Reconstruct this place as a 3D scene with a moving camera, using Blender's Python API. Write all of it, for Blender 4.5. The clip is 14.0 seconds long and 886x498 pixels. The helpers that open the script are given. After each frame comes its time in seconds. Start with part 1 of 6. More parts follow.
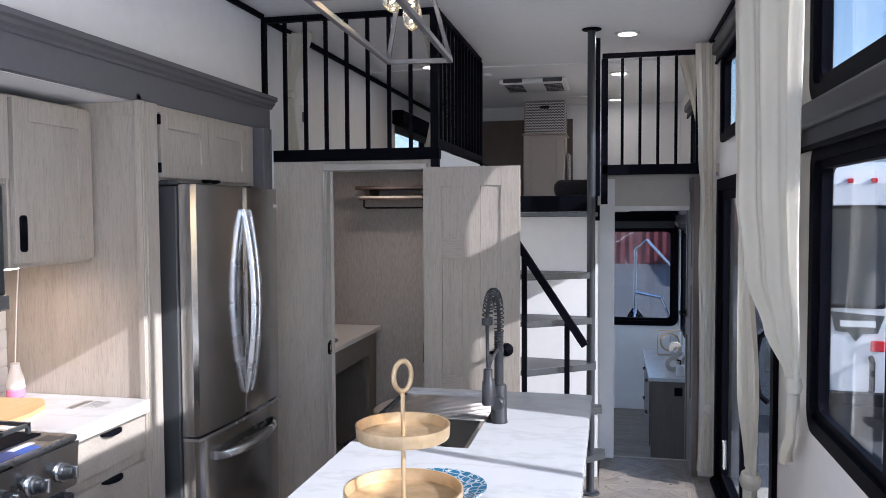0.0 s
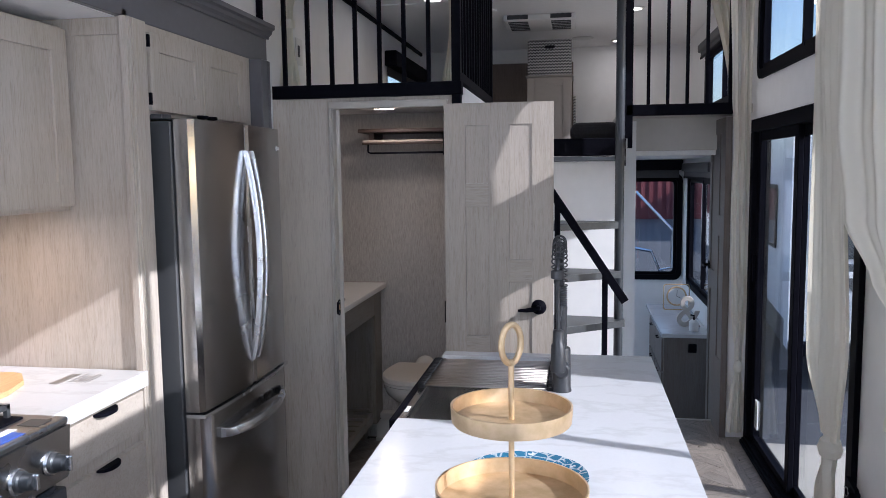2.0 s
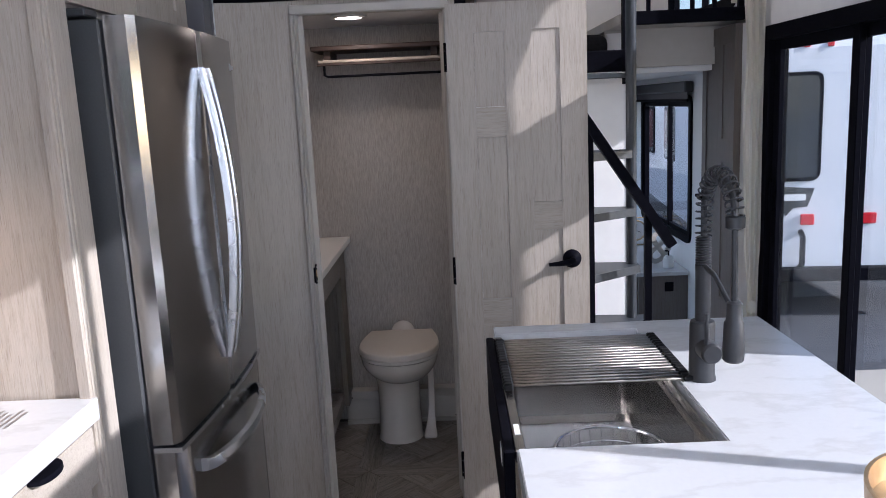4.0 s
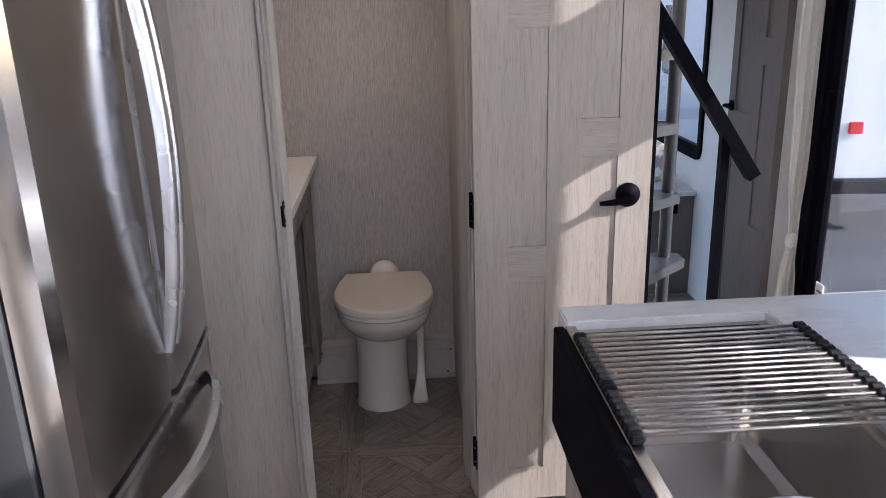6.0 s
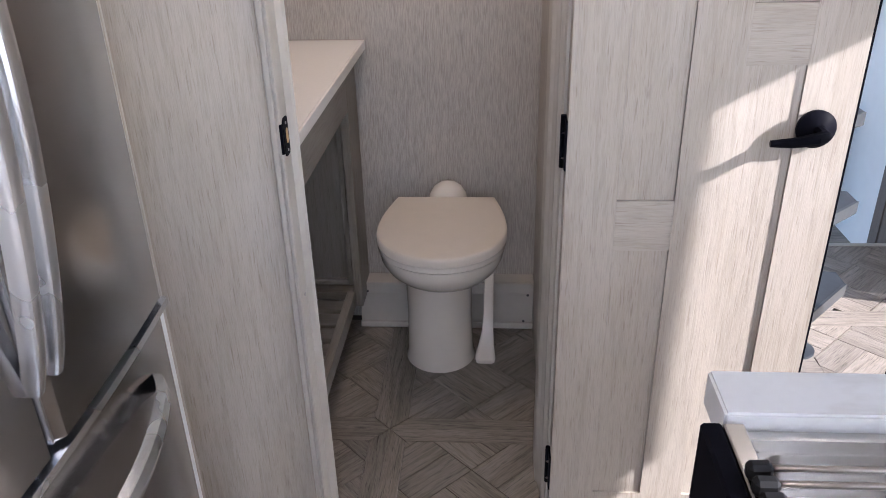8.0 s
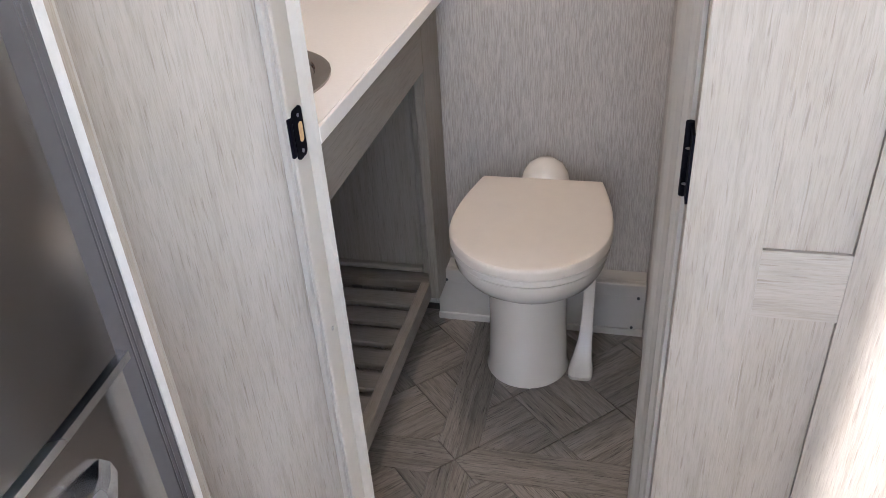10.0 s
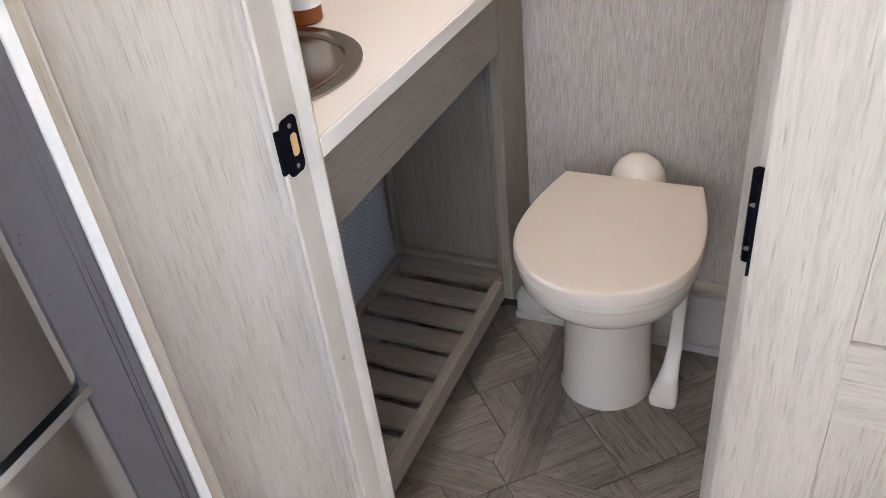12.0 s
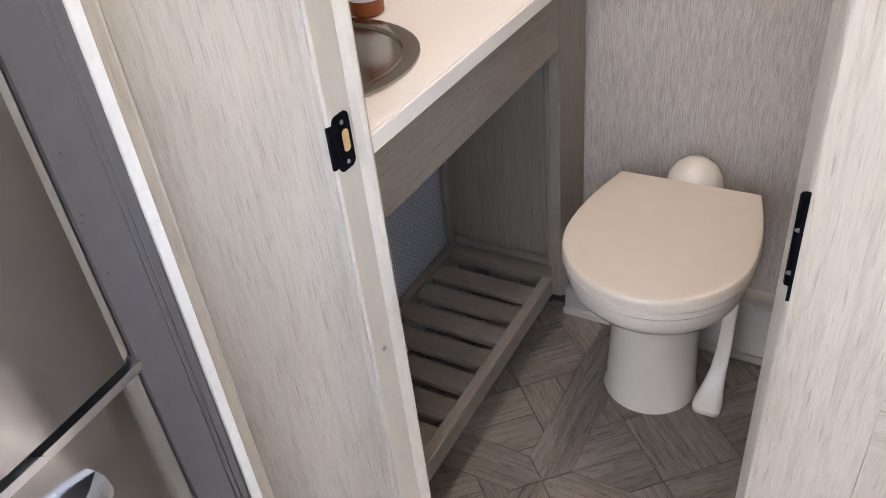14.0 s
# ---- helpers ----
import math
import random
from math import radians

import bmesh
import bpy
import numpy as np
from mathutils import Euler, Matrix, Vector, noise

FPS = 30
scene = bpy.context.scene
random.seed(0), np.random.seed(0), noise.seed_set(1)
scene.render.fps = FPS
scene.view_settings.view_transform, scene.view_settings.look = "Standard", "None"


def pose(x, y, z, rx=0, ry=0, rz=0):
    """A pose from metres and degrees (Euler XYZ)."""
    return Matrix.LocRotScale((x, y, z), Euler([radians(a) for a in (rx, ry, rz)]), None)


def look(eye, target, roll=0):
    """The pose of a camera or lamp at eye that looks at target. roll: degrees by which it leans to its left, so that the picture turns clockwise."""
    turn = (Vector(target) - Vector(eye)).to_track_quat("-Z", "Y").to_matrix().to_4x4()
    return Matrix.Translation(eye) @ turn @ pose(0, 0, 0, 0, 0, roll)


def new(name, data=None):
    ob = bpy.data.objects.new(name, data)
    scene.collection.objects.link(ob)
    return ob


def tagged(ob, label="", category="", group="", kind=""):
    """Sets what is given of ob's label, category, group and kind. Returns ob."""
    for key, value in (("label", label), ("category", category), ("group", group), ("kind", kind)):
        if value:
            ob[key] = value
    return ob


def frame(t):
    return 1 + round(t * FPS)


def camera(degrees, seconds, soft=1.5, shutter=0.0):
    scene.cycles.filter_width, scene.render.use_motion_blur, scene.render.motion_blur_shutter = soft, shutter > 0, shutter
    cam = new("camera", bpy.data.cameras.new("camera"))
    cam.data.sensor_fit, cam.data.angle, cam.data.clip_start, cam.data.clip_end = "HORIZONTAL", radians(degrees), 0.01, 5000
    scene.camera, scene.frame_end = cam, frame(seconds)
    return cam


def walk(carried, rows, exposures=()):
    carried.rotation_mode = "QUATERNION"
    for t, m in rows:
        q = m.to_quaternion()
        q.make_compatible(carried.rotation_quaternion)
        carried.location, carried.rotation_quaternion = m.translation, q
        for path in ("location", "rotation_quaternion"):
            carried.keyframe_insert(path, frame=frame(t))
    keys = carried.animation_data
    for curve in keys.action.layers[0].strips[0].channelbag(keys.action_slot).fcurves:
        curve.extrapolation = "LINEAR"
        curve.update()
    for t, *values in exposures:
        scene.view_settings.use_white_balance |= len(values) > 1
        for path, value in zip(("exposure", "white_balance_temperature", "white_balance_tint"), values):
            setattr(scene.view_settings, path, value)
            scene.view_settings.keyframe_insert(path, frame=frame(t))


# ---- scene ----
cam = camera(59.0, 14.0, soft=0.9)
PATH = [
    (0, (0.026, 0.088, 1.656), (-0.397, 2.041, 1.562), -0.3),
    (0.5, (0.005, 0.118, 1.652), (-0.423, 2.068, 1.534), -0.6),
    (1, (-0.098, 0.207, 1.632), (-0.513, 2.159, 1.495), -0.8),
    (1.5, (-0.229, 0.313, 1.625), (-0.606, 2.271, 1.471), -0.9),
    (2, (-0.325, 0.438, 1.591), (-0.658, 2.399, 1.389), -0.7),
    (2.5, (-0.437, 0.619, 1.581), (-0.719, 2.583, 1.331), -1.3),
    (3, (-0.598, 0.782, 1.567), (-0.816, 2.749, 1.278), -2.1),
    (3.2, (-0.679, 0.849, 1.558), (-0.868, 2.818, 1.261), -2.5),
    (5.3, (-1.089, 1.604, 1.528), (-0.947, 3.529, 1.006), -1.1),
    (5.5, (-1.111, 1.677, 1.518), (-0.973, 3.596, 0.973), -1.1),
    (6, (-1.115, 1.873, 1.499), (-1.006, 3.774, 0.889), -1.6),
    (6.5, (-1.091, 2.065, 1.488), (-1.038, 3.943, 0.802), -2.3),
    (7, (-1.073, 2.258, 1.451), (-1.088, 4.102, 0.678), -2.4),
    (9.3, (-0.996, 2.904, 1.386), (-1.311, 4.598, 0.37), -1.9),
    (9.5, (-0.992, 2.942, 1.378), (-1.347, 4.618, 0.345), -2.5),
    (10, (-0.986, 3.051, 1.373), (-1.425, 4.687, 0.311), -3.8),
    (10.5, (-0.986, 3.14, 1.361), (-1.476, 4.755, 0.288), -4.4),
    (11, (-0.962, 3.219, 1.354), (-1.516, 4.803, 0.266), -5.0),
    (11.5, (-0.923, 3.277, 1.358), (-1.575, 4.804, 0.242), -5.4),
    (12, (-0.896, 3.305, 1.357), (-1.654, 4.762, 0.215), -6.9),
    (12.5, (-0.882, 3.308, 1.371), (-1.709, 4.71, 0.208), -7.0),
    (13, (-0.869, 3.311, 1.376), (-1.726, 4.682, 0.2), -6.3),
    (13.5, (-0.874, 3.317, 1.377), (-1.748, 4.675, 0.197), -6.5),
    (14, (-0.88, 3.317, 1.38), (-1.76, 4.684, 0.215), -6.7),
]
walk(cam, [(t, look(eye, target, roll)) for t, eye, target, roll in PATH],
     exposures=[(0.0, 0.78, 5550, 16), (3.2, 0.66, 5500, 17), (5.3, 0.97, 5750, 19), (7.0, 1.50, 5850, 20), (9.3, 2.32, 5650, 16), (11.0, 2.58, 5700, 15), (14.0, 2.66, 5850, 15)])

# ---- light ----
SUN_WAY = Vector((-1.0, 0.295, -0.525)).normalized()
world = bpy.data.worlds.new("sky")
scene.world = world
world.use_nodes = True
wn = world.node_tree
sky = wn.nodes.new("ShaderNodeTexSky")
sky.sky_type, sky.sun_disc = "NISHITA", False
sky.sun_elevation = math.asin(-SUN_WAY.z)
sky.sun_rotation = math.atan2(-SUN_WAY.x, -SUN_WAY.y)
wn.nodes["Background"].inputs[1].default_value = 0.15
wn.links.new(sky.outputs[0], wn.nodes["Background"].inputs[0])
sun_data = bpy.data.lights.new("sun", "SUN")
sun_data.energy, sun_data.angle, sun_data.color = 4.3, radians(0.5), (1.0, 0.94, 0.85)
sun = new("sun", sun_data)
sun.rotation_mode = "QUATERNION"
sun.rotation_quaternion = SUN_WAY.to_track_quat("-Z", "Y")


def lamp(name, m, power, size, color=(1.0, 0.90, 0.78)):
    data = bpy.data.lights.new(name, "AREA")
    data.energy, data.shape, data.size, data.color = power, "DISK", size, color
    ob = new(name, data)
    ob.matrix_basis = m
    return ob


# fill lamps tilted up in assumed, unseen windows behind the camera, standing for daylight
for zc, zh in ((1.405, 0.78), (2.32, 0.42)):
    wd = bpy.data.lights.new("window_fill", "AREA")
    wd.shape, wd.size, wd.size_y, wd.energy, wd.color = "RECTANGLE", zh, 2.3, 52.0 * zh, (0.92, 0.96, 1.0)
    new("window_fill", wd).matrix_basis = look((0.725, -0.30, zc), (-1.0, -0.30, zc + 3.0))
wd = bpy.data.lights.new("window_fill", "AREA")
wd.shape, wd.size, wd.size_y, wd.energy, wd.color = "RECTANGLE", 1.7, 1.3, 1.5, (0.94, 0.97, 1.0)
new("window_fill", wd).matrix_basis = look((-0.45, -1.865, 1.55), (-0.45, 1.0, 3.0))
wd = bpy.data.lights.new("window_fill", "AREA")
wd.shape, wd.size, wd.size_y, wd.energy, wd.color = "RECTANGLE", 0.95, 1.7, 18.0, (0.95, 0.97, 1.0)
new("window_fill", wd).matrix_basis = look((-1.87, -0.25, 1.475), (1.0, -0.25, 3.1))

# ---- materials ----
def material(name, color, rough=0.5, metal=0.0):
    m = bpy.data.materials.new(name)
    m.use_nodes = True
    b = m.node_tree.nodes["Principled BSDF"]
    b.inputs["Base Color"].default_value = (*color, 1)
    b.inputs["Roughness"].default_value = rough
    b.inputs["Metallic"].default_value = metal
    return m


def bsdf(m):
    return m.node_tree.nodes["Principled BSDF"]


def noise_node(m, scale, detail=4.0, stretch=(1, 1, 1), rough=0.55, vary=False):
    t = m.node_tree
    c = t.nodes.new("ShaderNodeTexCoord")
    mp = t.nodes.new("ShaderNodeMapping")
    mp.inputs["Scale"].default_value = stretch
    n = t.nodes.new("ShaderNodeTexNoise")
    n.inputs["Scale"].default_value, n.inputs["Detail"].default_value, n.inputs["Roughness"].default_value = scale, detail, rough
    t.links.new(c.outputs["Object"], mp.inputs["Vector"])
    if vary:
        info = t.nodes.new("ShaderNodeObjectInfo")
        mul = t.nodes.new("ShaderNodeMath")
        mul.operation = "MULTIPLY"
        mul.inputs[1].default_value = 37.0
        t.links.new(info.outputs["Random"], mul.inputs[0])
        t.links.new(mul.outputs[0], mp.inputs["Location"])
    t.links.new(mp.outputs[0], n.inputs["Vector"])
    return n.outputs["Fac"]


def ramp(m, fac, stops):
    r = m.node_tree.nodes.new("ShaderNodeValToRGB")
    e = r.color_ramp.elements
    while len(e) < len(stops):
        e.new(0.5)
    for el, (p, col) in zip(e, stops):
        el.position, el.color = p, (*col, 1)
    m.node_tree.links.new(fac, r.inputs[0])
    return r.outputs[0]


def mix(m, fac, a, b, kind="MIX"):
    n = m.node_tree.nodes.new("ShaderNodeMix")
    n.data_type, n.blend_type = "RGBA", kind
    for sock, v in ((n.inputs[0], fac), (n.inputs[6], a), (n.inputs[7], b)):
        if hasattr(v, "is_output"):
            m.node_tree.links.new(v, sock)
        elif isinstance(v, tuple):
            sock.default_value = (*v, 1)
        else:
            sock.default_value = v
    return n.outputs[2]


def bump(m, fac, strength=0.2, dist=0.002):
    n = m.node_tree.nodes.new("ShaderNodeBump")
    n.inputs["Strength"].default_value, n.inputs["Distance"].default_value = strength, dist
    m.node_tree.links.new(fac, n.inputs["Height"])
    m.node_tree.links.new(n.outputs[0], bsdf(m).inputs["Normal"])


def paint(m, color):
    m.node_tree.links.new(color, bsdf(m).inputs["Base Color"])


def tone(c, k):
    return tuple(v * k for v in c)


def wood(name, color, axis="z", rough=0.5, contrast=0.115, vary=False, scale=1.0):
    """Laminate with long fine grain, short dark pores and slow tonal drift along one axis."""
    m = material(name, color, rough)

    def along(k):
        return {"x": (k, 1, 1), "y": (1, k, 1), "z": (1, 1, k)}[axis]
    fine = noise_node(m, 560 * scale, 4, along(0.06), 0.6, vary)
    pore = noise_node(m, 330 * scale, 3, along(0.045), 0.55, vary)
    vein = noise_node(m, 95 * scale, 5, along(0.07), 0.65, vary)
    broad = noise_node(m, 11 * scale, 5, along(0.14), 0.6, vary)
    c1 = ramp(m, fine, [(0.36, tone(color, 1 - contrast * 0.9)), (0.48, tone(color, 1 - contrast * 0.1)), (0.66, tone(color, 1 + contrast * 0.35))])
    c2 = ramp(m, broad, [(0.34, tone((1, 0.985, 0.965), 1 - contrast * 0.8)), (0.58, (1, 1, 1))])
    c3 = ramp(m, vein, [(0.38, tone((1, 0.985, 0.96), 1 - contrast * 0.85)), (0.52, (1, 1, 1))])
    c4 = ramp(m, pore, [(0.32, tone((1, 0.97, 0.94), 1 - contrast * 2.0)), (0.40, (1, 1, 1))])
    paint(m, mix(m, 1.0, mix(m, 1.0, mix(m, 1.0, c1, c2, "MULTIPLY"), c3, "MULTIPLY"), c4, "MULTIPLY"))
    bump(m, pore, 0.3, 0.0012)
    return m


def speckled(name, color, rough=0.5, scale=40, contrast=0.06, metal=0.0, relief=0.05):
    m = material(name, color, rough, metal)
    n = noise_node(m, scale, 5)
    paint(m, ramp(m, n, [(0.3, tone(color, 1 - contrast)), (0.7, tone(color, 1 + contrast))]))
    if relief:
        bump(m, noise_node(m, scale * 6, 3), relief, 0.001)
    return m


WOOD = wood("pale_oak", (0.455, 0.405, 0.345))
# vanity oak: the pale oak hue at about 0.6 of its tone
WOOD_DARKER = wood("darker_oak", (0.27, 0.238, 0.198))
WOOD_X = wood("pale_oak_cross", (0.455, 0.405, 0.345), "x")
WOOD_SLAT = wood("darker_oak_slat", (0.27, 0.238, 0.198), "x")
WOOD_RAIL = wood("darker_oak_rail", (0.28, 0.247, 0.208), "y")
TAUPE = wood("taupe_door", (0.15, 0.128, 0.115), contrast=0.12)
BROWN = wood("dark_walnut", (0.055, 0.033, 0.025), "x", contrast=0.3)
LOFT_BROWN = wood("brown_panel", (0.11, 0.08, 0.065), contrast=0.15)
BAMBOO = wood("bamboo", (0.62, 0.40, 0.19), "y", 0.45, 0.12)
PLANK = wood("vinyl_plank", (0.33, 0.286, 0.243), "x", 0.42, 0.34, True)
pinfo = PLANK.node_tree.nodes.new("ShaderNodeObjectInfo")
pbase = bsdf(PLANK).inputs["Base Color"].links[0].from_socket
paint(PLANK, mix(PLANK, 1.0, pbase, ramp(PLANK, pinfo.outputs["Random"], [(0.0, (0.80, 0.80, 0.80)), (1.0, (1.0, 0.99, 0.97))]), "MULTIPLY"))
FLOOR_BASE = speckled("floor_joint", (0.07, 0.06, 0.05), 0.7)
WALL = speckled("white_panel", (0.86, 0.85, 0.84), 0.55, 14, 0.02)
CEIL = speckled("white_ceiling", (0.87, 0.865, 0.86), 0.6, 20, 0.02)
GREIGE = speckled("greige_panel", (0.55, 0.52, 0.475), 0.55, 20, 0.03)
CHARCOAL = speckled("charcoal_trim", (0.124, 0.121, 0.131), 0.34, 30, 0.05)
BLACK = speckled("black_steel", (0.005, 0.005, 0.008), 0.5, 60, 0.2)
bsdf(BLACK).inputs["Specular IOR Level"].default_value = 0.02
FAUCET = speckled("matt_black_brass", (0.024, 0.025, 0.028), 0.42, 60, 0.15)
SLATE = speckled("graphite_steel", (0.03, 0.034, 0.04), 0.38, 50, 0.12)
RUBBER = speckled("black_rubber", (0.010, 0.010, 0.011), 0.6, 60, 0.2)
bsdf(RUBBER).inputs["Specular IOR Level"].default_value = 0.15
GUNMETAL = speckled("gunmetal", (0.09, 0.095, 0.10), 0.33, 60, 0.1, 0.6)
CERAMIC = material("bone_ceramic", (0.70, 0.64, 0.56), 0.14)
CERAMIC.node_tree.nodes["Principled BSDF"].inputs["Coat Weight"].default_value = 0.5
LID = speckled("bone_plastic", (0.70, 0.62, 0.525), 0.38, 30, 0.015)
# pale trim with the skylight on its side put into a whiter colour
TRIM_DAYLIT = speckled("daylit_pale_trim", (0.80, 0.80, 0.80), 0.45, 60, 0.05)
TRIM_WHITE = speckled("pale_trim", (0.48, 0.445, 0.395), 0.45, 25, 0.03)
SOLID_TOP = speckled("white_solid_surface", (0.80, 0.765, 0.72), 0.32, 120, 0.02)
PLASTIC = speckled("white_plastic", (0.75, 0.74, 0.72), 0.4, 30, 0.02)
SCREW = material("screw_head", (0.35, 0.34, 0.33), 0.35, 0.8)
PINK = material("pink_soap", (0.75, 0.22, 0.38), 0.25)
BLUE_TAG = material("blue_sticker", (0.03, 0.10, 0.45), 0.35)
PAPER = speckled("paper", (0.78, 0.78, 0.76), 0.6, 60, 0.03)
INK = material("ink", (0.05, 0.05, 0.055), 0.6)
RED_TANK = material("red_enamel", (0.45, 0.012, 0.012), 0.25)
RED_LENS = material("red_lens", (0.6, 0.02, 0.03), 0.15)
CHROME = material("chrome", (0.75, 0.75, 0.76), 0.1, 1.0)
AMBER = material("amber_glass", (0.20, 0.05, 0.012), 0.08)
CUSHION = speckled("black_cushion", (0.012, 0.012, 0.015), 0.9, 80, 0.3)
SMOKED = material("smoked_shade", (0.03, 0.03, 0.035), 0.6)
HOUSING = speckled("dark_housing", (0.035, 0.034, 0.036), 0.45, 30, 0.05)
LOFT_GREY = speckled("taupe_panel", (0.27, 0.24, 0.22), 0.55, 20, 0.03)
DARKBACK = speckled("dark_interior", (0.02, 0.02, 0.02), 0.8)


def steel(name, color, rough, axis):
    m = material(name, color, rough, 1.0)
    st = {"x": (0.02, 1, 1), "y": (1, 0.02, 1), "z": (1, 1, 0.02)}[axis]
    n = noise_node(m, 420, 3, st, 0.5)
    bump(m, n, 0.02, 0.0005)
    s = noise_node(m, 5, 3)
    r = ramp(m, s, [(0.3, (rough * 0.85,) * 3), (0.7, (rough * 1.2,) * 3)])
    m.node_tree.links.new(r, bsdf(m).inputs["Roughness"])
    return m


FRIDGE_STEEL = steel("brushed_steel", (0.50, 0.50, 0.51), 0.17, "y")
SINK_STEEL = steel("sink_steel", (0.46, 0.445, 0.425), 0.21, "x")
RANGE_STEEL = steel("range_steel", (0.42, 0.425, 0.435), 0.28, "y")
RACK_STEEL = steel("rack_steel", (0.40, 0.37, 0.345), 0.36, "x")
BRIGHT_STEEL = steel("bright_steel", (0.78, 0.80, 0.83), 0.26, "z")
BASIN_STEEL = steel("basin_steel", (0.36, 0.34, 0.315), 0.17, "z")
FRIDGE_SIDE = speckled("fridge_side", (0.055, 0.057, 0.06), 0.45, 200, 0.08)
GOLD = material("brushed_brass", (0.70, 0.52, 0.31), 0.45, 0.6)
bump(GOLD, noise_node(GOLD, 300, 3, (1, 1, 0.1)), 0.12, 0.0006)
gs = noise_node(GOLD, 26, 4)
paint(GOLD, ramp(GOLD, gs, [(0.35, (0.50, 0.36, 0.20)), (0.65, (0.64, 0.48, 0.30))]))

QUARTZ = material("white_quartz", (0.76, 0.76, 0.76), 0.18)
qa = noise_node(QUARTZ, 2.2, 6, (1, 2.2, 1), 0.6)
qv = ramp(QUARTZ, qa, [(0.46, (0.60, 0.61, 0.62)), (0.50, (0.50, 0.50, 0.50)), (0.54, (0.60, 0.61, 0.62))])
qb = noise_node(QUARTZ, 90, 3)
paint(QUARTZ, mix(QUARTZ, 0.55, (0.60, 0.61, 0.62), mix(QUARTZ, 1.0, qv, ramp(QUARTZ, qb, [(0.3, (0.96, 0.96, 0.96)), (0.6, (1, 1, 1))]), "MULTIPLY")))

WALLPAPER = material("linen_wallpaper", (0.50, 0.46, 0.425), 0.6)
wa = noise_node(WALLPAPER, 560, 5, (1, 1, 0.045), 0.7)
wb = noise_node(WALLPAPER, 70, 4, (1, 1, 0.15), 0.6)
paint(WALLPAPER, mix(WALLPAPER, 0.5, ramp(WALLPAPER, wa, [(0.40, (0.24, 0.214, 0.19)), (0.58, (0.56, 0.518, 0.47))]),
                     ramp(WALLPAPER, wb, [(0.35, (0.38, 0.347, 0.314)), (0.65, (0.455, 0.42, 0.378))])))
bump(WALLPAPER, wa, 0.25, 0.001)

FABRIC = bpy.data.materials.new("curtain_cotton")
FABRIC.use_nodes = True
fb = bsdf(FABRIC)
fb.inputs["Base Color"].default_value, fb.inputs["Roughness"].default_value = (0.90, 0.875, 0.80, 1), 0.9
bump(FABRIC, noise_node(FABRIC, 400, 2, (1, 1, 0.3)), 0.2, 0.001)
tl = FABRIC.node_tree.nodes.new("ShaderNodeBsdfTranslucent")
tl.inputs[0].default_value = (0.88, 0.85, 0.77, 1)
mx = FABRIC.node_tree.nodes.new("ShaderNodeMixShader")
mx.inputs[0].default_value = 0.55
FABRIC.node_tree.links.new(fb.outputs[0], mx.inputs[1])
FABRIC.node_tree.links.new(tl.outputs[0], mx.inputs[2])
FABRIC.node_tree.links.new(mx.outputs[0], FABRIC.node_tree.nodes["Material Output"].inputs[0])

GLASS = bpy.data.materials.new("window_glass")
GLASS.use_nodes = True
gn = GLASS.node_tree
gt, gg, gm, gf = (gn.nodes.new("ShaderNode" + k) for k in ("BsdfTransparent", "BsdfGlossy", "MixShader", "LayerWeight"))
gt.inputs[0].default_value = (0.93, 0.95, 0.96, 1)
gg.inputs["Roughness"].default_value = 0.01
gf.inputs["Blend"].default_value = 0.5
gp = gn.nodes.new("ShaderNodeMath")
gp.operation = "POWER"
gp.inputs[1].default_value = 4.0
gk = gn.nodes.new("ShaderNodeMath")
gk.operation = "MULTIPLY_ADD"
gk.inputs[1].default_value, gk.inputs[2].default_value = 0.45, 0.03
gn.links.new(gf.outputs["Facing"], gp.inputs[0])
gn.links.new(gp.outputs[0], gk.inputs[0])
gn.links.new(gk.outputs[0], gm.inputs[0])
gn.links.new(gt.outputs[0], gm.inputs[1])
gn.links.new(gg.outputs[0], gm.inputs[2])
gn.links.new(gm.outputs[0], gn.nodes["Material Output"].inputs[0])

BULB = material("bulb_glass", (0.9, 0.85, 0.75), 0.05)
bsdf(BULB).inputs["Transmission Weight"].default_value = 0.95


def glow(name, color, power):
    m = material(name, color, 0.5)
    bsdf(m).inputs["Emission Color"].default_value = (*color, 1)
    bsdf(m).inputs["Emission Strength"].default_value = power
    return m


GLOW_WARM = glow("lamp_lens", (1.0, 0.86, 0.68), 7.0)
GLOW_FILAMENT = glow("filament", (1.0, 0.72, 0.36), 40.0)

WEAVE = material("grey_woven_panel", (0.38, 0.40, 0.45), 0.7)
wt = WEAVE.node_tree
wc = wt.nodes.new("ShaderNodeTexCoord")
wmap = wt.nodes.new("ShaderNodeMapping")
wmap.inputs["Rotation"].default_value = (0, radians(90), 0)
wbk = wt.nodes.new("ShaderNodeTexBrick")
wbk.inputs["Scale"].default_value = 34.0
wbk.inputs["Color1"].default_value, wbk.inputs["Color2"].default_value = (0.62, 0.645, 0.69, 1), (0.75, 0.775, 0.81, 1)
wbk.inputs["Mortar"].default_value = (0.36, 0.38, 0.43, 1)
wbk.inputs["Mortar Size"].default_value = 0.09
wt.links.new(wc.outputs["Object"], wmap.inputs[0])
wt.links.new(wmap.outputs[0], wbk.inputs["Vector"])
paint(WEAVE, wbk.outputs["Color"])
bump(WEAVE, wbk.outputs["Fac"], -0.5, 0.002)

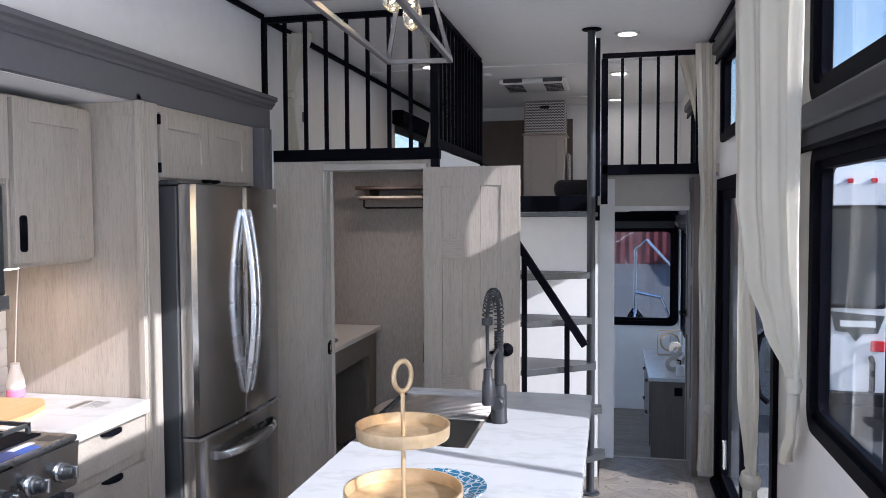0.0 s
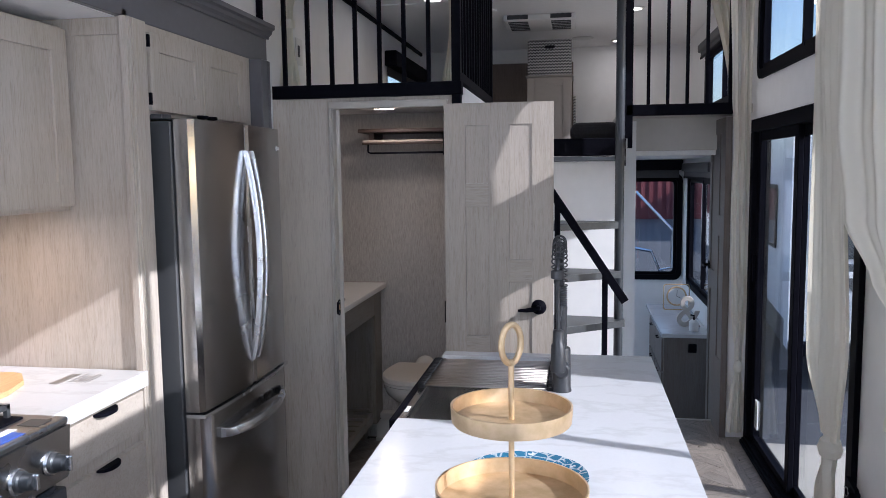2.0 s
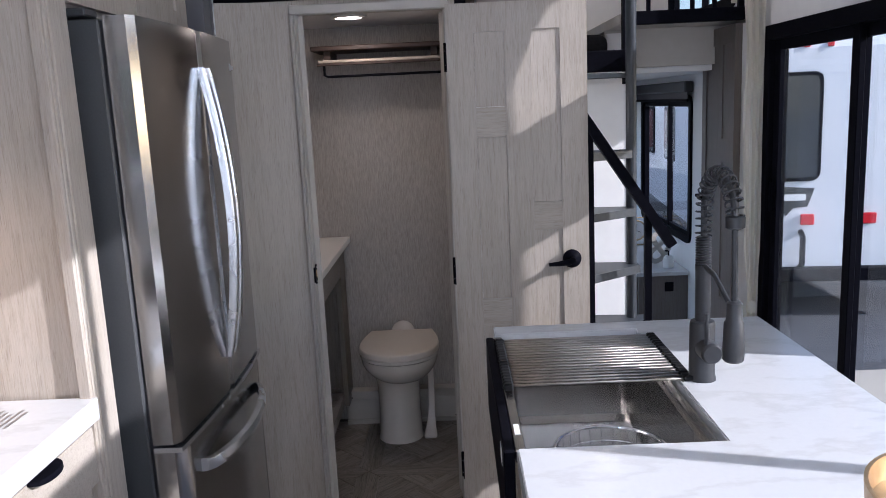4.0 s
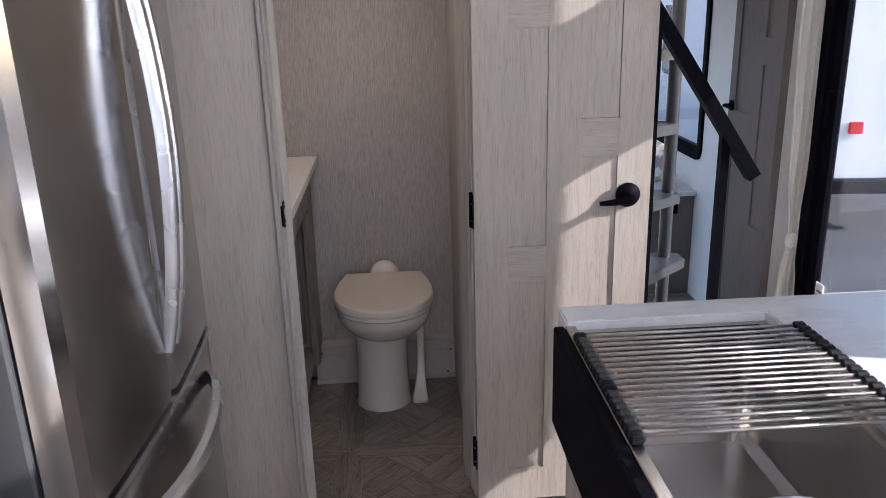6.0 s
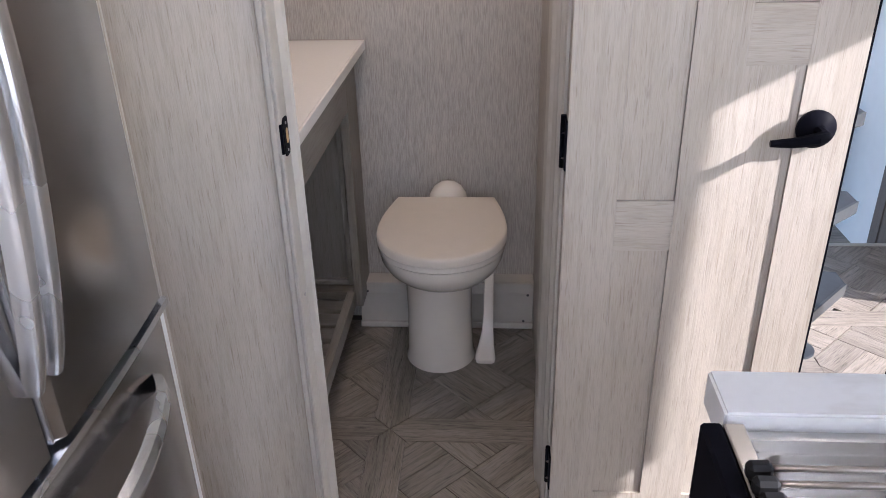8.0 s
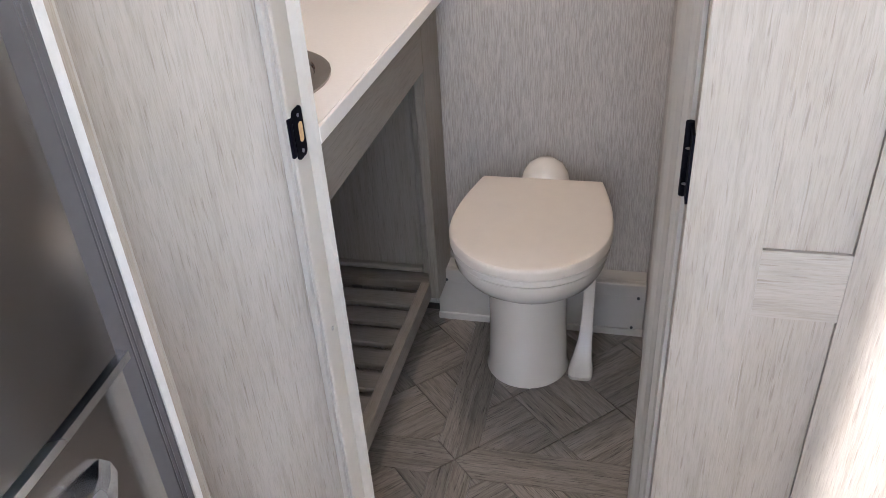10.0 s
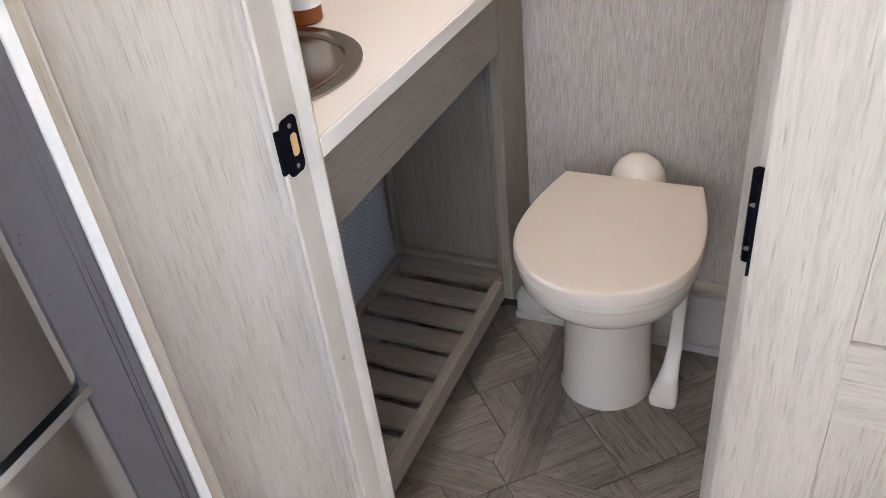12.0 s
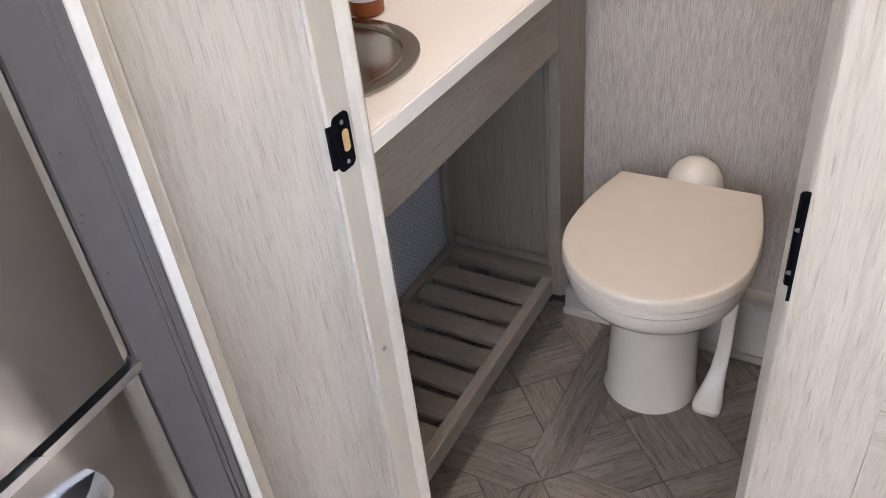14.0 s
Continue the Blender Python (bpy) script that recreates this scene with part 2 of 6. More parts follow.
PLATE_BLUE = material("blue_floral_glaze", (0.05, 0.22, 0.38), 0.12)
pv = PLATE_BLUE.node_tree.nodes.new("ShaderNodeTexVoronoi")
pv.feature, pv.inputs["Scale"].default_value = "DISTANCE_TO_EDGE", 42.0
pc = PLATE_BLUE.node_tree.nodes.new("ShaderNodeTexCoord")
PLATE_BLUE.node_tree.links.new(pc.outputs["Object"], pv.inputs["Vector"])
pn = noise_node(PLATE_BLUE, 38, 3)
paint(PLATE_BLUE, mix(PLATE_BLUE, ramp(PLATE_BLUE, pn, [(0.60, (0, 0, 0)), (0.64, (1, 1, 1))]),
                      ramp(PLATE_BLUE, pv.outputs["Distance"], [(0.035, (0.40, 0.47, 0.50)), (0.075, (0.03, 0.14, 0.24))]), (0.60, 0.64, 0.64)))

CHEVRON = material("chevron_cloth", (0.6, 0.6, 0.6), 0.85)
ct = CHEVRON.node_tree
cc = ct.nodes.new("ShaderNodeTexCoord")
sep = ct.nodes.new("ShaderNodeSeparateXYZ")
ct.links.new(cc.outputs["Object"], sep.inputs[0])


def math_node(tree, op, a, b=0.0):
    n = tree.nodes.new("ShaderNodeMath")
    n.operation = op
    for sock, v in zip(n.inputs, (a, b)):
        if hasattr(v, "is_output"):
            tree.links.new(v, sock)
        else:
            sock.default_value = v
    return n.outputs[0]


cx = math_node(ct, "ADD", sep.outputs["X"], sep.outputs["Y"])
zig = math_node(ct, "PINGPONG", cx, 0.012)
cz = math_node(ct, "ADD", sep.outputs["Z"], zig)
stripe = math_node(ct, "PINGPONG", cz, 0.011)
hard = math_node(ct, "GREATER_THAN", stripe, 0.0055)
paint(CHEVRON, mix(CHEVRON, hard, (0.03, 0.03, 0.035), (0.42, 0.41, 0.40)))

CONCRETE = speckled("pale_concrete", (0.40, 0.36, 0.30), 0.85, 1.2, 0.12)
ASPHALT = speckled("asphalt", (0.07, 0.07, 0.075), 0.9, 2.0, 0.2)
GELCOAT = speckled("white_gelcoat", (0.72, 0.73, 0.75), 0.3, 3, 0.03)
TINTED = material("tinted_glass", (0.05, 0.055, 0.06), 0.06)
RED_STEEL = speckled("red_container", (0.15, 0.03, 0.034), 0.6, 3, 0.15)
GREY_STEEL = speckled("grey_metal_wall", (0.30, 0.31, 0.33), 0.55, 3, 0.1)
BRICKY = speckled("orange_timber", (0.50, 0.22, 0.10), 0.8, 8, 0.2)


# ---- mesh tools ----
ORIGIN = {}


def box(x0, x1, y0, y1, z0, z1, bev=0.0, seg=1):
    bm = bmesh.new()
    bmesh.ops.create_cube(bm, size=1.0)
    for v in bm.verts:
        v.co = Vector(((x0 + x1) / 2 + v.co.x * (x1 - x0), (y0 + y1) / 2 + v.co.y * (y1 - y0), (z0 + z1) / 2 + v.co.z * (z1 - z0)))
    if bev:
        bmesh.ops.bevel(bm, geom=bm.edges[:], offset=bev, segments=seg, affect="EDGES", profile=0.5)
    return bm


def join(*bms):
    out = bms[0]
    for b in bms[1:]:
        me = bpy.data.meshes.new("join")
        b.to_mesh(me)
        b.free()
        out.from_mesh(me)
        bpy.data.meshes.remove(me)
    return out


def rings(loops, closed_ends=True, smooth=True, wrap=True):
    """A skin over loops of points of equal count."""
    bm = bmesh.new()
    vs = [[bm.verts.new(p) for p in lp] for lp in loops]
    n = len(loops[0])
    for a, b in zip(vs, vs[1:]):
        for i in range(n if wrap else n - 1):
            f = bm.faces.new((a[i], a[(i + 1) % n], b[(i + 1) % n], b[i]))
            f.smooth = smooth
    if closed_ends and wrap:
        bm.faces.new(vs[0][::-1])
        bm.faces.new(vs[-1])
    bmesh.ops.recalc_face_normals(bm, faces=bm.faces[:])
    return bm


def tube(points, r, seg=10, smooth=True):
    pts = [Vector(p) for p in points]
    loops, side = [], None
    for i, p in enumerate(pts):
        d = (pts[min(i + 1, len(pts) - 1)] - pts[max(i - 1, 0)]).normalized()
        if side is None:
            side = d.orthogonal().normalized()
        side = (side - d * side.dot(d)).normalized()
        up = d.cross(side)
        rr = r[i] if isinstance(r, (list, tuple)) else r
        loops.append([p + (side * math.cos(a) + up * math.sin(a)) * rr for a in [2 * math.pi * k / seg for k in range(seg)]])
    return rings(loops, True, smooth)


def bar(p0, p1, w, h, up=(0, 0, 1)):
    """A straight square bar of width w and height h."""
    p0, p1 = Vector(p0), Vector(p1)
    d = (p1 - p0).normalized()
    s = d.cross(Vector(up)).normalized()
    u = s.cross(d)
    return rings([[p + s * a * w / 2 + u * b * h / 2 for a, b in ((-1, -1), (1, -1), (1, 1), (-1, 1))] for p in (p0, p1)], True, False)


def lathe(profile, c=(0, 0, 0), seg=32, sx=1.0, sy=1.0):
    loops = [[(c[0] + sx * r * math.cos(a), c[1] + sy * r * math.sin(a), c[2] + z) for a in [2 * math.pi * k / seg for k in range(seg)]] for r, z in profile]
    return rings(loops)


def prism(poly, z0, z1, axis="z", smooth=False):
    """A polygon swept along one axis; poly holds the other two coordinates in xyz order."""
    def put(a, b, c):
        return {"z": (a, b, c), "y": (a, c, b), "x": (c, a, b)}[axis]
    bm = rings([[put(a, b, z) for a, b in poly] for z in (z0, z1)], True, smooth)
    if smooth:
        for f in bm.faces:
            f.smooth = len(f.verts) == 4
    return bm


def mesh_of(name, bm, mat):
    for e in bm.edges:
        if len(e.link_faces) == 2 and e.calc_face_angle(0) > 0.6:
            e.smooth = False
    me = bpy.data.meshes.new(name)
    bm.to_mesh(me)
    bm.free()
    me.materials.append(mat)
    return me


def part(name, bm, mat, parent, label=""):
    """One mesh under a thing or a part; bm is in world coordinates."""
    o = ORIGIN[parent]
    bmesh.ops.translate(bm, verts=bm.verts[:], vec=-o)
    ob = new(name, mesh_of(name, bm, mat))
    ob.parent = parent
    ORIGIN[ob] = o
    return tagged(ob, label) if label else ob


def same(name, ob, parent, shift):
    """A further part on the mesh of ob, moved by shift."""
    o = new(name, ob.data)
    o.parent = parent
    o.location = Vector(ob.location) + Vector(shift)
    ORIGIN[o] = ORIGIN[parent]
    return o


def thing(name, base, label, category, group="", kind="", shift=(0, 0, 0)):
    """An empty at the base of a thing; shift moves the thing with all its parts."""
    ob = new(name)
    ob.location = Vector(base) + Vector(shift)
    ORIGIN[ob] = Vector(base)
    return tagged(ob, label, category, group, kind)


def solo(name, bm, mat, label, category, group="", kind=""):
    ob = new(name, mesh_of(name, bm, mat))
    ORIGIN[ob] = Vector((0, 0, 0))
    return tagged(ob, label, category, group, kind)


def setting(name, bm, mat, label, category="wall"):
    return solo(name, bm, mat, label, category, "", "structure")


def wall_sheet(axis, at0, at1, a0, a1, z0, z1, holes=()):
    """A wall of real thickness from at0 to at1 along its normal, with rectangular holes (a0, a1, z0, z1)."""
    As = sorted({a0, a1, *[h[0] for h in holes], *[h[1] for h in holes]})
    Zs = sorted({z0, z1, *[h[2] for h in holes], *[h[3] for h in holes]})

    def solid(i, j):
        if i < 0 or j < 0 or i >= len(As) - 1 or j >= len(Zs) - 1:
            return False
        a, z = (As[i] + As[i + 1]) / 2, (Zs[j] + Zs[j + 1]) / 2
        return not any(h[0] < a < h[1] and h[2] < z < h[3] for h in holes)

    bm, seen = bmesh.new(), {}

    def vert(n, a, z):
        key = (n, a, z)
        if key not in seen:
            seen[key] = bm.verts.new((n, a, z) if axis == "x" else (a, n, z))
        return seen[key]

    for i in range(len(As) - 1):
        for j in range(len(Zs) - 1):
            if not solid(i, j):
                continue
            A, B, C, D = As[i], As[i + 1], Zs[j], Zs[j + 1]
            for n in (at0, at1):
                bm.faces.new([vert(n, a, z) for a, z in ((A, C), (B, C), (B, D), (A, D))])
            for (di, dj), (p, q) in (((-1, 0), ((A, C), (A, D))), ((1, 0), ((B, C), (B, D))), ((0, -1), ((A, C), (B, C))), ((0, 1), ((A, D), (B, D)))):
                if not solid(i + di, j + dj):
                    bm.faces.new([vert(at0, *p), vert(at0, *q), vert(at1, *q), vert(at1, *p)])
    bmesh.ops.recalc_face_normals(bm, faces=bm.faces[:])
    return bm


def rounded(w0, w1, h0, h1, r, n=5):
    out = []
    for cx_, cz_, a0 in ((w1 - r, h1 - r, 0), (w0 + r, h1 - r, 90), (w0 + r, h0 + r, 180), (w1 - r, h0 + r, 270)):
        for k in range(n + 1):
            a = radians(a0 + 90 * k / n)
            out.append((cx_ + r * math.cos(a), cz_ + r * math.sin(a)))
    return out


def ring_frame(outer, inner, d0, d1, axis):
    """A frame between two outlines of equal count, from depth d0 to d1."""
    def put(p, d):
        return (d, p[0], p[1]) if axis == "x" else (p[0], d, p[1])
    loops = [[put(p, d) for p in o] for o, d in ((outer, d0), (outer, d1), (inner, d1), (inner, d0), (outer, d0))]
    bm = rings(loops, False, False)
    bmesh.ops.remove_doubles(bm, verts=bm.verts[:], dist=1e-6)
    return bm


# ---- the shell ----
RW = 0.66
SLIDER = (3.34, 5.05, 0.04, 1.81)
NEARW = (1.30, 2.77, 0.98, 1.83)
NEARU = (1.30, 2.80, 2.03, 2.57)
OVERW = (3.36, 4.97, 2.085, 2.56)
LOFTW = (5.55, 6.75, 2.02, 2.44)
BACKW = (-1.50, 0.90, 0.98, 1.83)
BACKU = (-1.50, 0.90, 2.08, 2.56)
BEDW = (6.30, 7.58, 0.58, 1.50)
setting("wall_east", wall_sheet("x", RW, RW + 0.035, -1.86, 8.06, -0.35, 2.75, (SLIDER, NEARW, NEARU, OVERW, LOFTW, BEDW, BACKW, BACKU)), WALL, "white panelled outer wall with dark framed windows")
setting("wall_south", wall_sheet("y", -1.86, -1.80, -2.42, RW, -0.05, 2.75, ((-1.30, 0.40, 0.90, 2.20),)), WALL, "plain white end wall of the living area")
setting("wall_west_rear", wall_sheet("x", -1.85, -1.79, -1.80, 1.14, 0.0, 2.69, ((-1.10, 0.60, 1.0, 1.95),)), WALL, "white side wall of the living area with an added unseen window")
setting("wall_west_upper", box(-1.85, -1.79, 1.14, 3.98, 2.115, 2.69), WALL, "white wall panel above the kitchen fascia")
setting("wall_slide_end", box(-2.42, -1.79, 1.08, 1.14, 0.0, 2.104), WALL, "white end wall of the kitchen recess")
setting("wall_slide_back", box(-2.42, -2.36, 1.14, 3.94, 0.0, 2.104), WALL, "white back wall of the kitchen recess")
setting("ceiling_soffit", box(-2.36, -1.766, 1.14, 3.94, 2.084, 2.135), CEIL, "white soffit over the kitchen cabinets", "ceiling")
setting("wall_loft_west", wall_sheet("x", -1.86, -1.80, 4.02, 8.0, 1.98, 2.75, ((6.6, 7.75, 2.05, 2.42),)), WALL, "white side wall of the loft with a window")
setting("wall_north", wall_sheet("y", 7.95, 8.01, -1.86, RW, -0.35, 2.75, ((-0.5, 0.62, 0.57, 1.50),)), WALL, "white end wall with a bedroom window")
setting("ceiling", box(-2.42, RW, -1.80, 7.95, 2.70, 2.75), CEIL, "flat white ceiling", "ceiling")
setting("floor", box(-2.36, RW, -1.80, 5.45, -0.05, -0.006), FLOOR_BASE, "grey wood-look vinyl floor", "floor")
setting("floor_bedroom", box(-1.80, RW, 5.45, 7.95, -0.34, -0.29), PLANK, "grey wood-look floor of the sunken bedroom", "floor")
setting("trim_step", box(0.04, 0.62, 5.43, 5.45, -0.29, 0.004), TRIM_WHITE, "pale edge strip of the bedroom step", "trim")
setting("trim_ceiling", box(-1.788, -1.765, -1.79, 3.96, 2.672, 2.699, 0.004), BLACK, "black trim between wall and ceiling", "trim")
setting("trim_loft_ceiling", box(-1.798, -1.775, 4.05, 7.94, 2.668, 2.699, 0.004), BLACK, "black trim between loft wall and ceiling", "trim")
setting("trim_ceiling_seam", box(-1.7, 0.65, 5.70, 5.725, 2.690, 2.699), CEIL, "white ceiling seam strip", "trim")

# bathroom shell
setting("wall_bathroom_front", wall_sheet("y", 3.98, 4.015, -2.05, -0.845, 0.0, 1.925, ((-1.4325, -0.9125, -0.01, 1.885),)), WOOD, "pale grey oak wall panel around the bathroom doorway")
setting("wall_bathroom_back", box(-2.05, -0.85, 4.87, 4.905, 0.0, 1.915), WALLPAPER, "beige linen textured bathroom wall")
setting("wall_bathroom_right", box(-0.908, -0.86, 4.015, 4.87, 0.0, 1.915), WALLPAPER, "beige linen textured bathroom side wall")
setting("wall_bathroom_left", box(-2.09, -2.05, 3.98, 4.95, 0.0, 1.925), WALLPAPER, "beige linen textured bathroom side wall")
setting("ceiling_bathroom", box(-2.05, -0.86, 4.015, 4.87, 1.915, 1.928), CEIL, "white bathroom ceiling", "ceiling")
# batten facing the windows; its daylight brightness is in the base colour
setting("trim_bathroom_corner", box(-1.95, -1.690, 3.8612, 3.882, 0.0, 2.08, 0.002), TRIM_DAYLIT, "pale batten beside the fridge post, window light painted in as white", "trim")
setting("trim_bathroom_return", box(-1.95, -1.700, 3.8825, 3.908, 0.0, 1.92, 0.002), WOOD, "pale oak return strip beside the batten", "trim")
setting("trim_bathroom_bead", box(-1.7045, -1.699, 3.9065, 3.9115, 0.0, 1.92, 0.002), TRIM_WHITE, "thin pale bead along the return strip", "trim")
setting("trim_bathroom_filler", prism([(-1.95, 3.912), (-1.703, 3.912), (-1.4565, 3.9755), (-1.4565, 3.9785), (-1.95, 3.9785)], 0.0, 1.92, "z"), WOOD, "pale oak panel between the return strip and the doorway", "trim")

# stair recess, landing, loft decks and the bedroom front
setting("wall_stair_left", box(-0.859, -0.842, 4.016, 5.0, 0.0, 1.69), WALL, "white side wall of the stair recess")
setting("wall_stair_back", box(-0.841, -0.06, 5.0, 5.04, 0.0, 1.69), WALL, "white panel wall behind the stair treads")
setting("wall_bedroom_post", box(-0.06, 0.04, 5.40, 5.45, -0.29, 1.87), WALL, "white wall post beside the bedroom doorway")
setting("wall_bedroom_header", box(-0.06, RW, 5.45, 5.48, 1.69, 1.89), GREIGE, "beige panel above the bedroom opening")
setting("wall_bedroom_front", box(-1.80, 0.04, 5.451, 5.49, -0.29, 1.69), WALL, "white front wall of the bedroom")
setting("ceiling_bedroom", box(-1.80, RW, 5.49, 7.95, 1.66, 1.69), CEIL, "low white bedroom ceiling", "ceiling")
setting("floor_loft", box(-1.80, -0.86, 4.016, 7.95, 1.929, 1.98), GREIGE, "loft deck floor", "floor")
setting("floor_loft_side", box(-0.05, RW, 5.14, 7.95, 1.891, 1.94), GREIGE, "side loft deck floor", "floor")
setting("floor_landing", box(-0.86, -0.05, 4.80, 7.95, 1.692, 1.745), GREIGE, "walkway floor between the lofts", "floor")
setting("trim_landing", box(-0.86, -0.06, 4.78, 4.80, 1.655, 1.75, 0.004), BLACK, "black front edge of the loft walkway", "trim")
setting("trim_landing_nosing", box(-0.86, -0.06, 4.765, 4.80, 1.625, 1.652, 0.004), GUNMETAL, "metal nosing under the walkway edge", "trim")
setting("wall_loft_edge", box(-0.862, -0.845, 4.02, 7.9, 1.70, 1.975), WALL, "white edge panel of the loft deck")
setting("wall_loft_back", box(-1.25, -0.35, 7.70, 7.73, 1.75, 2.54), LOFT_BROWN, "brown cabinet front at the end of the loft")

# ---- camera side: kitchen fascia ----
fascia = thing("kitchen_fascia", (-1.74, 2.5, 2.11), "charcoal fascia board with stepped crown moulding over the kitchen", "trim", "", "structure")
part("board", box(-1.765, -1.74, 1.14, 3.955, 2.086, 2.25, 0.003), CHARCOAL, fascia)
crown = [(-1.74, 2.20), (-1.732, 2.20), (-1.728, 2.212), (-1.716, 2.222), (-1.712, 2.236), (-1.70, 2.243), (-1.70, 2.262), (-1.79, 2.262), (-1.79, 2.25), (-1.74, 2.25)]
part("crown_moulding", prism(crown, 1.14, 3.965, "y"), CHARCOAL, fascia)
pil = thing("fridge_pilaster", (-1.74, 3.80, 0.0), "charcoal grey fluted trim post beside the fridge", "trim", "", "structure")
part("post", box(-1.79, -1.690, 3.765, 3.8605, 0.0, 2.085, 0.003), CHARCOAL, pil)
for ya in (3.8325, 3.842, 3.857):
    part("bead", tube([(-1.690, ya, 0.0), (-1.690, ya, 2.084)], 0.0018, 6), CHARCOAL, pil)
for dy_, dz_ in ((3.779, 0.901), (3.775, 0.891), (3.780, 0.811), (3.785, 0.983), (3.783, 0.560)):
    part("nail_hole", tube([(-1.6902, dy_, dz_), (-1.6896, dy_, dz_)], 0.0014, 6), INK, pil)
setting("wall_slide_far", box(-2.42, -2.05, 3.94, 3.979, 0.0, 2.104), WALL, "white far end wall of the kitchen recess")
setting("wall_above_recess", box(-2.42, -1.79, 3.98, 4.02, 1.93, 2.75), WALL, "white wall panel above the bathroom")


# ---- windows and sliding door ----
def window(name, holes, axis, at, label, mullions=(), fw=0.045, r=0.07):
    a0, a1, z0, z1 = holes
    mid = (at, (a0 + a1) / 2, z0) if axis == "x" else ((a0 + a1) / 2, at, z0)
    w = thing(name, mid, label, "window", "", "structure")
    d0, d1 = at - 0.016, at + 0.04
    part("window_frame", ring_frame(rounded(a0 - 0.03, a1 + 0.03, z0 - 0.03, z1 + 0.03, r), rounded(a0 + fw * 0.4, a1 - fw * 0.4, z0 + fw * 0.4, z1 - fw * 0.4, r * 0.6), d0, d1, axis), BLACK, w)
    part("inner_frame", ring_frame(rounded(a0 + fw * 0.4, a1 - fw * 0.4, z0 + fw * 0.4, z1 - fw * 0.4, r * 0.6), rounded(a0 + fw, a1 - fw, z0 + fw, z1 - fw, r * 0.5), at + 0.002, d1 - 0.004, axis), BLACK, w)

    def slab(p0, p1, q0, q1, e0, e1):
        return box(e0, e1, p0, p1, q0, q1) if axis == "x" else box(p0, p1, e0, e1, q0, q1)
    for m in mullions:
        part("mullion", slab(m - 0.016, m + 0.016, z0 + 0.02, z1 - 0.02, at - 0.002, at + 0.034), BLACK, w)
    edges = [a0 + 0.02, *mullions, a1 - 0.02]
    for p0, p1 in zip(edges, edges[1:]):
        g = part("pane", slab(p0, p1, z0 + 0.02, z1 - 0.02, at + 0.012, at + 0.016), GLASS, w)
        g.visible_shadow = False
    return w


window("window_1", NEARW, "x", RW, "large black framed window with rounded corners", (2.09,))
window("window_2", NEARU, "x", RW, "high black framed window with rounded corners", (2.09,))
window("window_3", OVERW, "x", RW, "black framed sliding window above the glass door", (4.17,))
window("window_4", LOFTW, "x", RW, "small black framed loft window", (6.1,), 0.035)
window("window_5", BEDW, "x", RW, "black framed bedroom side window", (6.85,))
window("window_6", (-0.5, 0.62, 0.57, 1.50), "y", 7.95, "black framed bedroom end window")
# assumed windows behind the camera, out of view, added to let in fill light
window("window_8", BACKW, "x", RW, "large black framed unseen window behind the island", (-0.3,))
window("window_9", BACKU, "x", RW, "high black framed unseen window near the end wall", (-0.3,))
window("window_11", (-1.10, 0.60, 1.0, 1.95), "x", -1.86, "black framed unseen window added to the living area side wall for fill light", (-0.25,))
window("window_10", (-1.30, 0.40, 0.90, 2.20), "y", -1.865, "wide black framed unseen window added to the end wall for fill light", (-0.45,))
wl = window("window_7", (6.6, 7.75, 2.05, 2.42), "x", -1.86, "small black framed loft side window", (), 0.035)

sd = thing("sliding_door", (RW, 4.24, 0.0), "black framed sliding glass door with two panes", "door", "", "structure")
y0, y1, zb, zt = SLIDER
part("door_frame", join(box(RW - 0.02, RW + 0.075, y0 - 0.03, y1 + 0.03, zt - 0.035, zt + 0.035, 0.003), box(RW - 0.02, RW + 0.075, y0 - 0.03, y1 + 0.03, zb - 0.036, zb + 0.005, 0.003),
                        box(RW - 0.02, RW + 0.075, y1 - 0.035, y1 + 0.03, zb + 0.005, zt - 0.035, 0.003), box(RW - 0.02, RW + 0.075, y0 - 0.03, y0 + 0.035, zb + 0.005, zt - 0.035, 0.003)), BLACK, sd)
part("threshold_track", join(box(RW - 0.045, RW - 0.02, y0, y1, 0.0, 0.022, 0.003), box(RW - 0.035, RW - 0.022, y0, y1, 0.022, 0.034)), BLACK, sd)
for k, (pa, pb, px) in enumerate(((4.22, 5.01, RW + 0.006), (3.38, 4.29, RW + 0.034))):
    sash = part("sash", join(box(px, px + 0.026, pa, pa + 0.06, zb + 0.006, zt - 0.035, 0.003), box(px, px + 0.026, pb - 0.06, pb, zb + 0.006, zt - 0.035, 0.003),
                             box(px + 0.001, px + 0.025, pa + 0.06, pb - 0.06, zb + 0.006, zb + 0.04), box(px + 0.001, px + 0.025, pa + 0.06, pb - 0.06, zt - 0.085, zt - 0.036)), BLACK, sd)
    g = part("pane", box(px + 0.011, px + 0.015, pa + 0.055, pb - 0.055, zb + 0.035, zt - 0.08), GLASS, sash)
    g.visible_shadow = False
    if k == 0:
        part("sticker", box(px + 0.006, px + 0.0105, 4.885, 4.943, 0.13, 0.29), PAPER, sash, "white warning sticker")
        for i in range(6):
            part("print_line", box(px + 0.0045, px + 0.006, 4.89, 4.938 - 0.004 * (i % 3), 0.15 + 0.02 * i, 0.158 + 0.02 * i), INK, sash)
part("pull_handle", tube([(RW - 0.0, 3.52, 0.86), (RW - 0.035, 3.52, 0.89), (RW - 0.05, 3.52, 0.98), (RW - 0.05, 3.52, 1.06), (RW - 0.035, 3.52, 1.13), (RW, 3.52, 1.16)], 0.012, 8), BLACK, sd)
part("door_handle", box(RW - 0.012, RW + 0.02, 4.975, 5.0, 0.95, 1.1, 0.004), BLACK, sd)
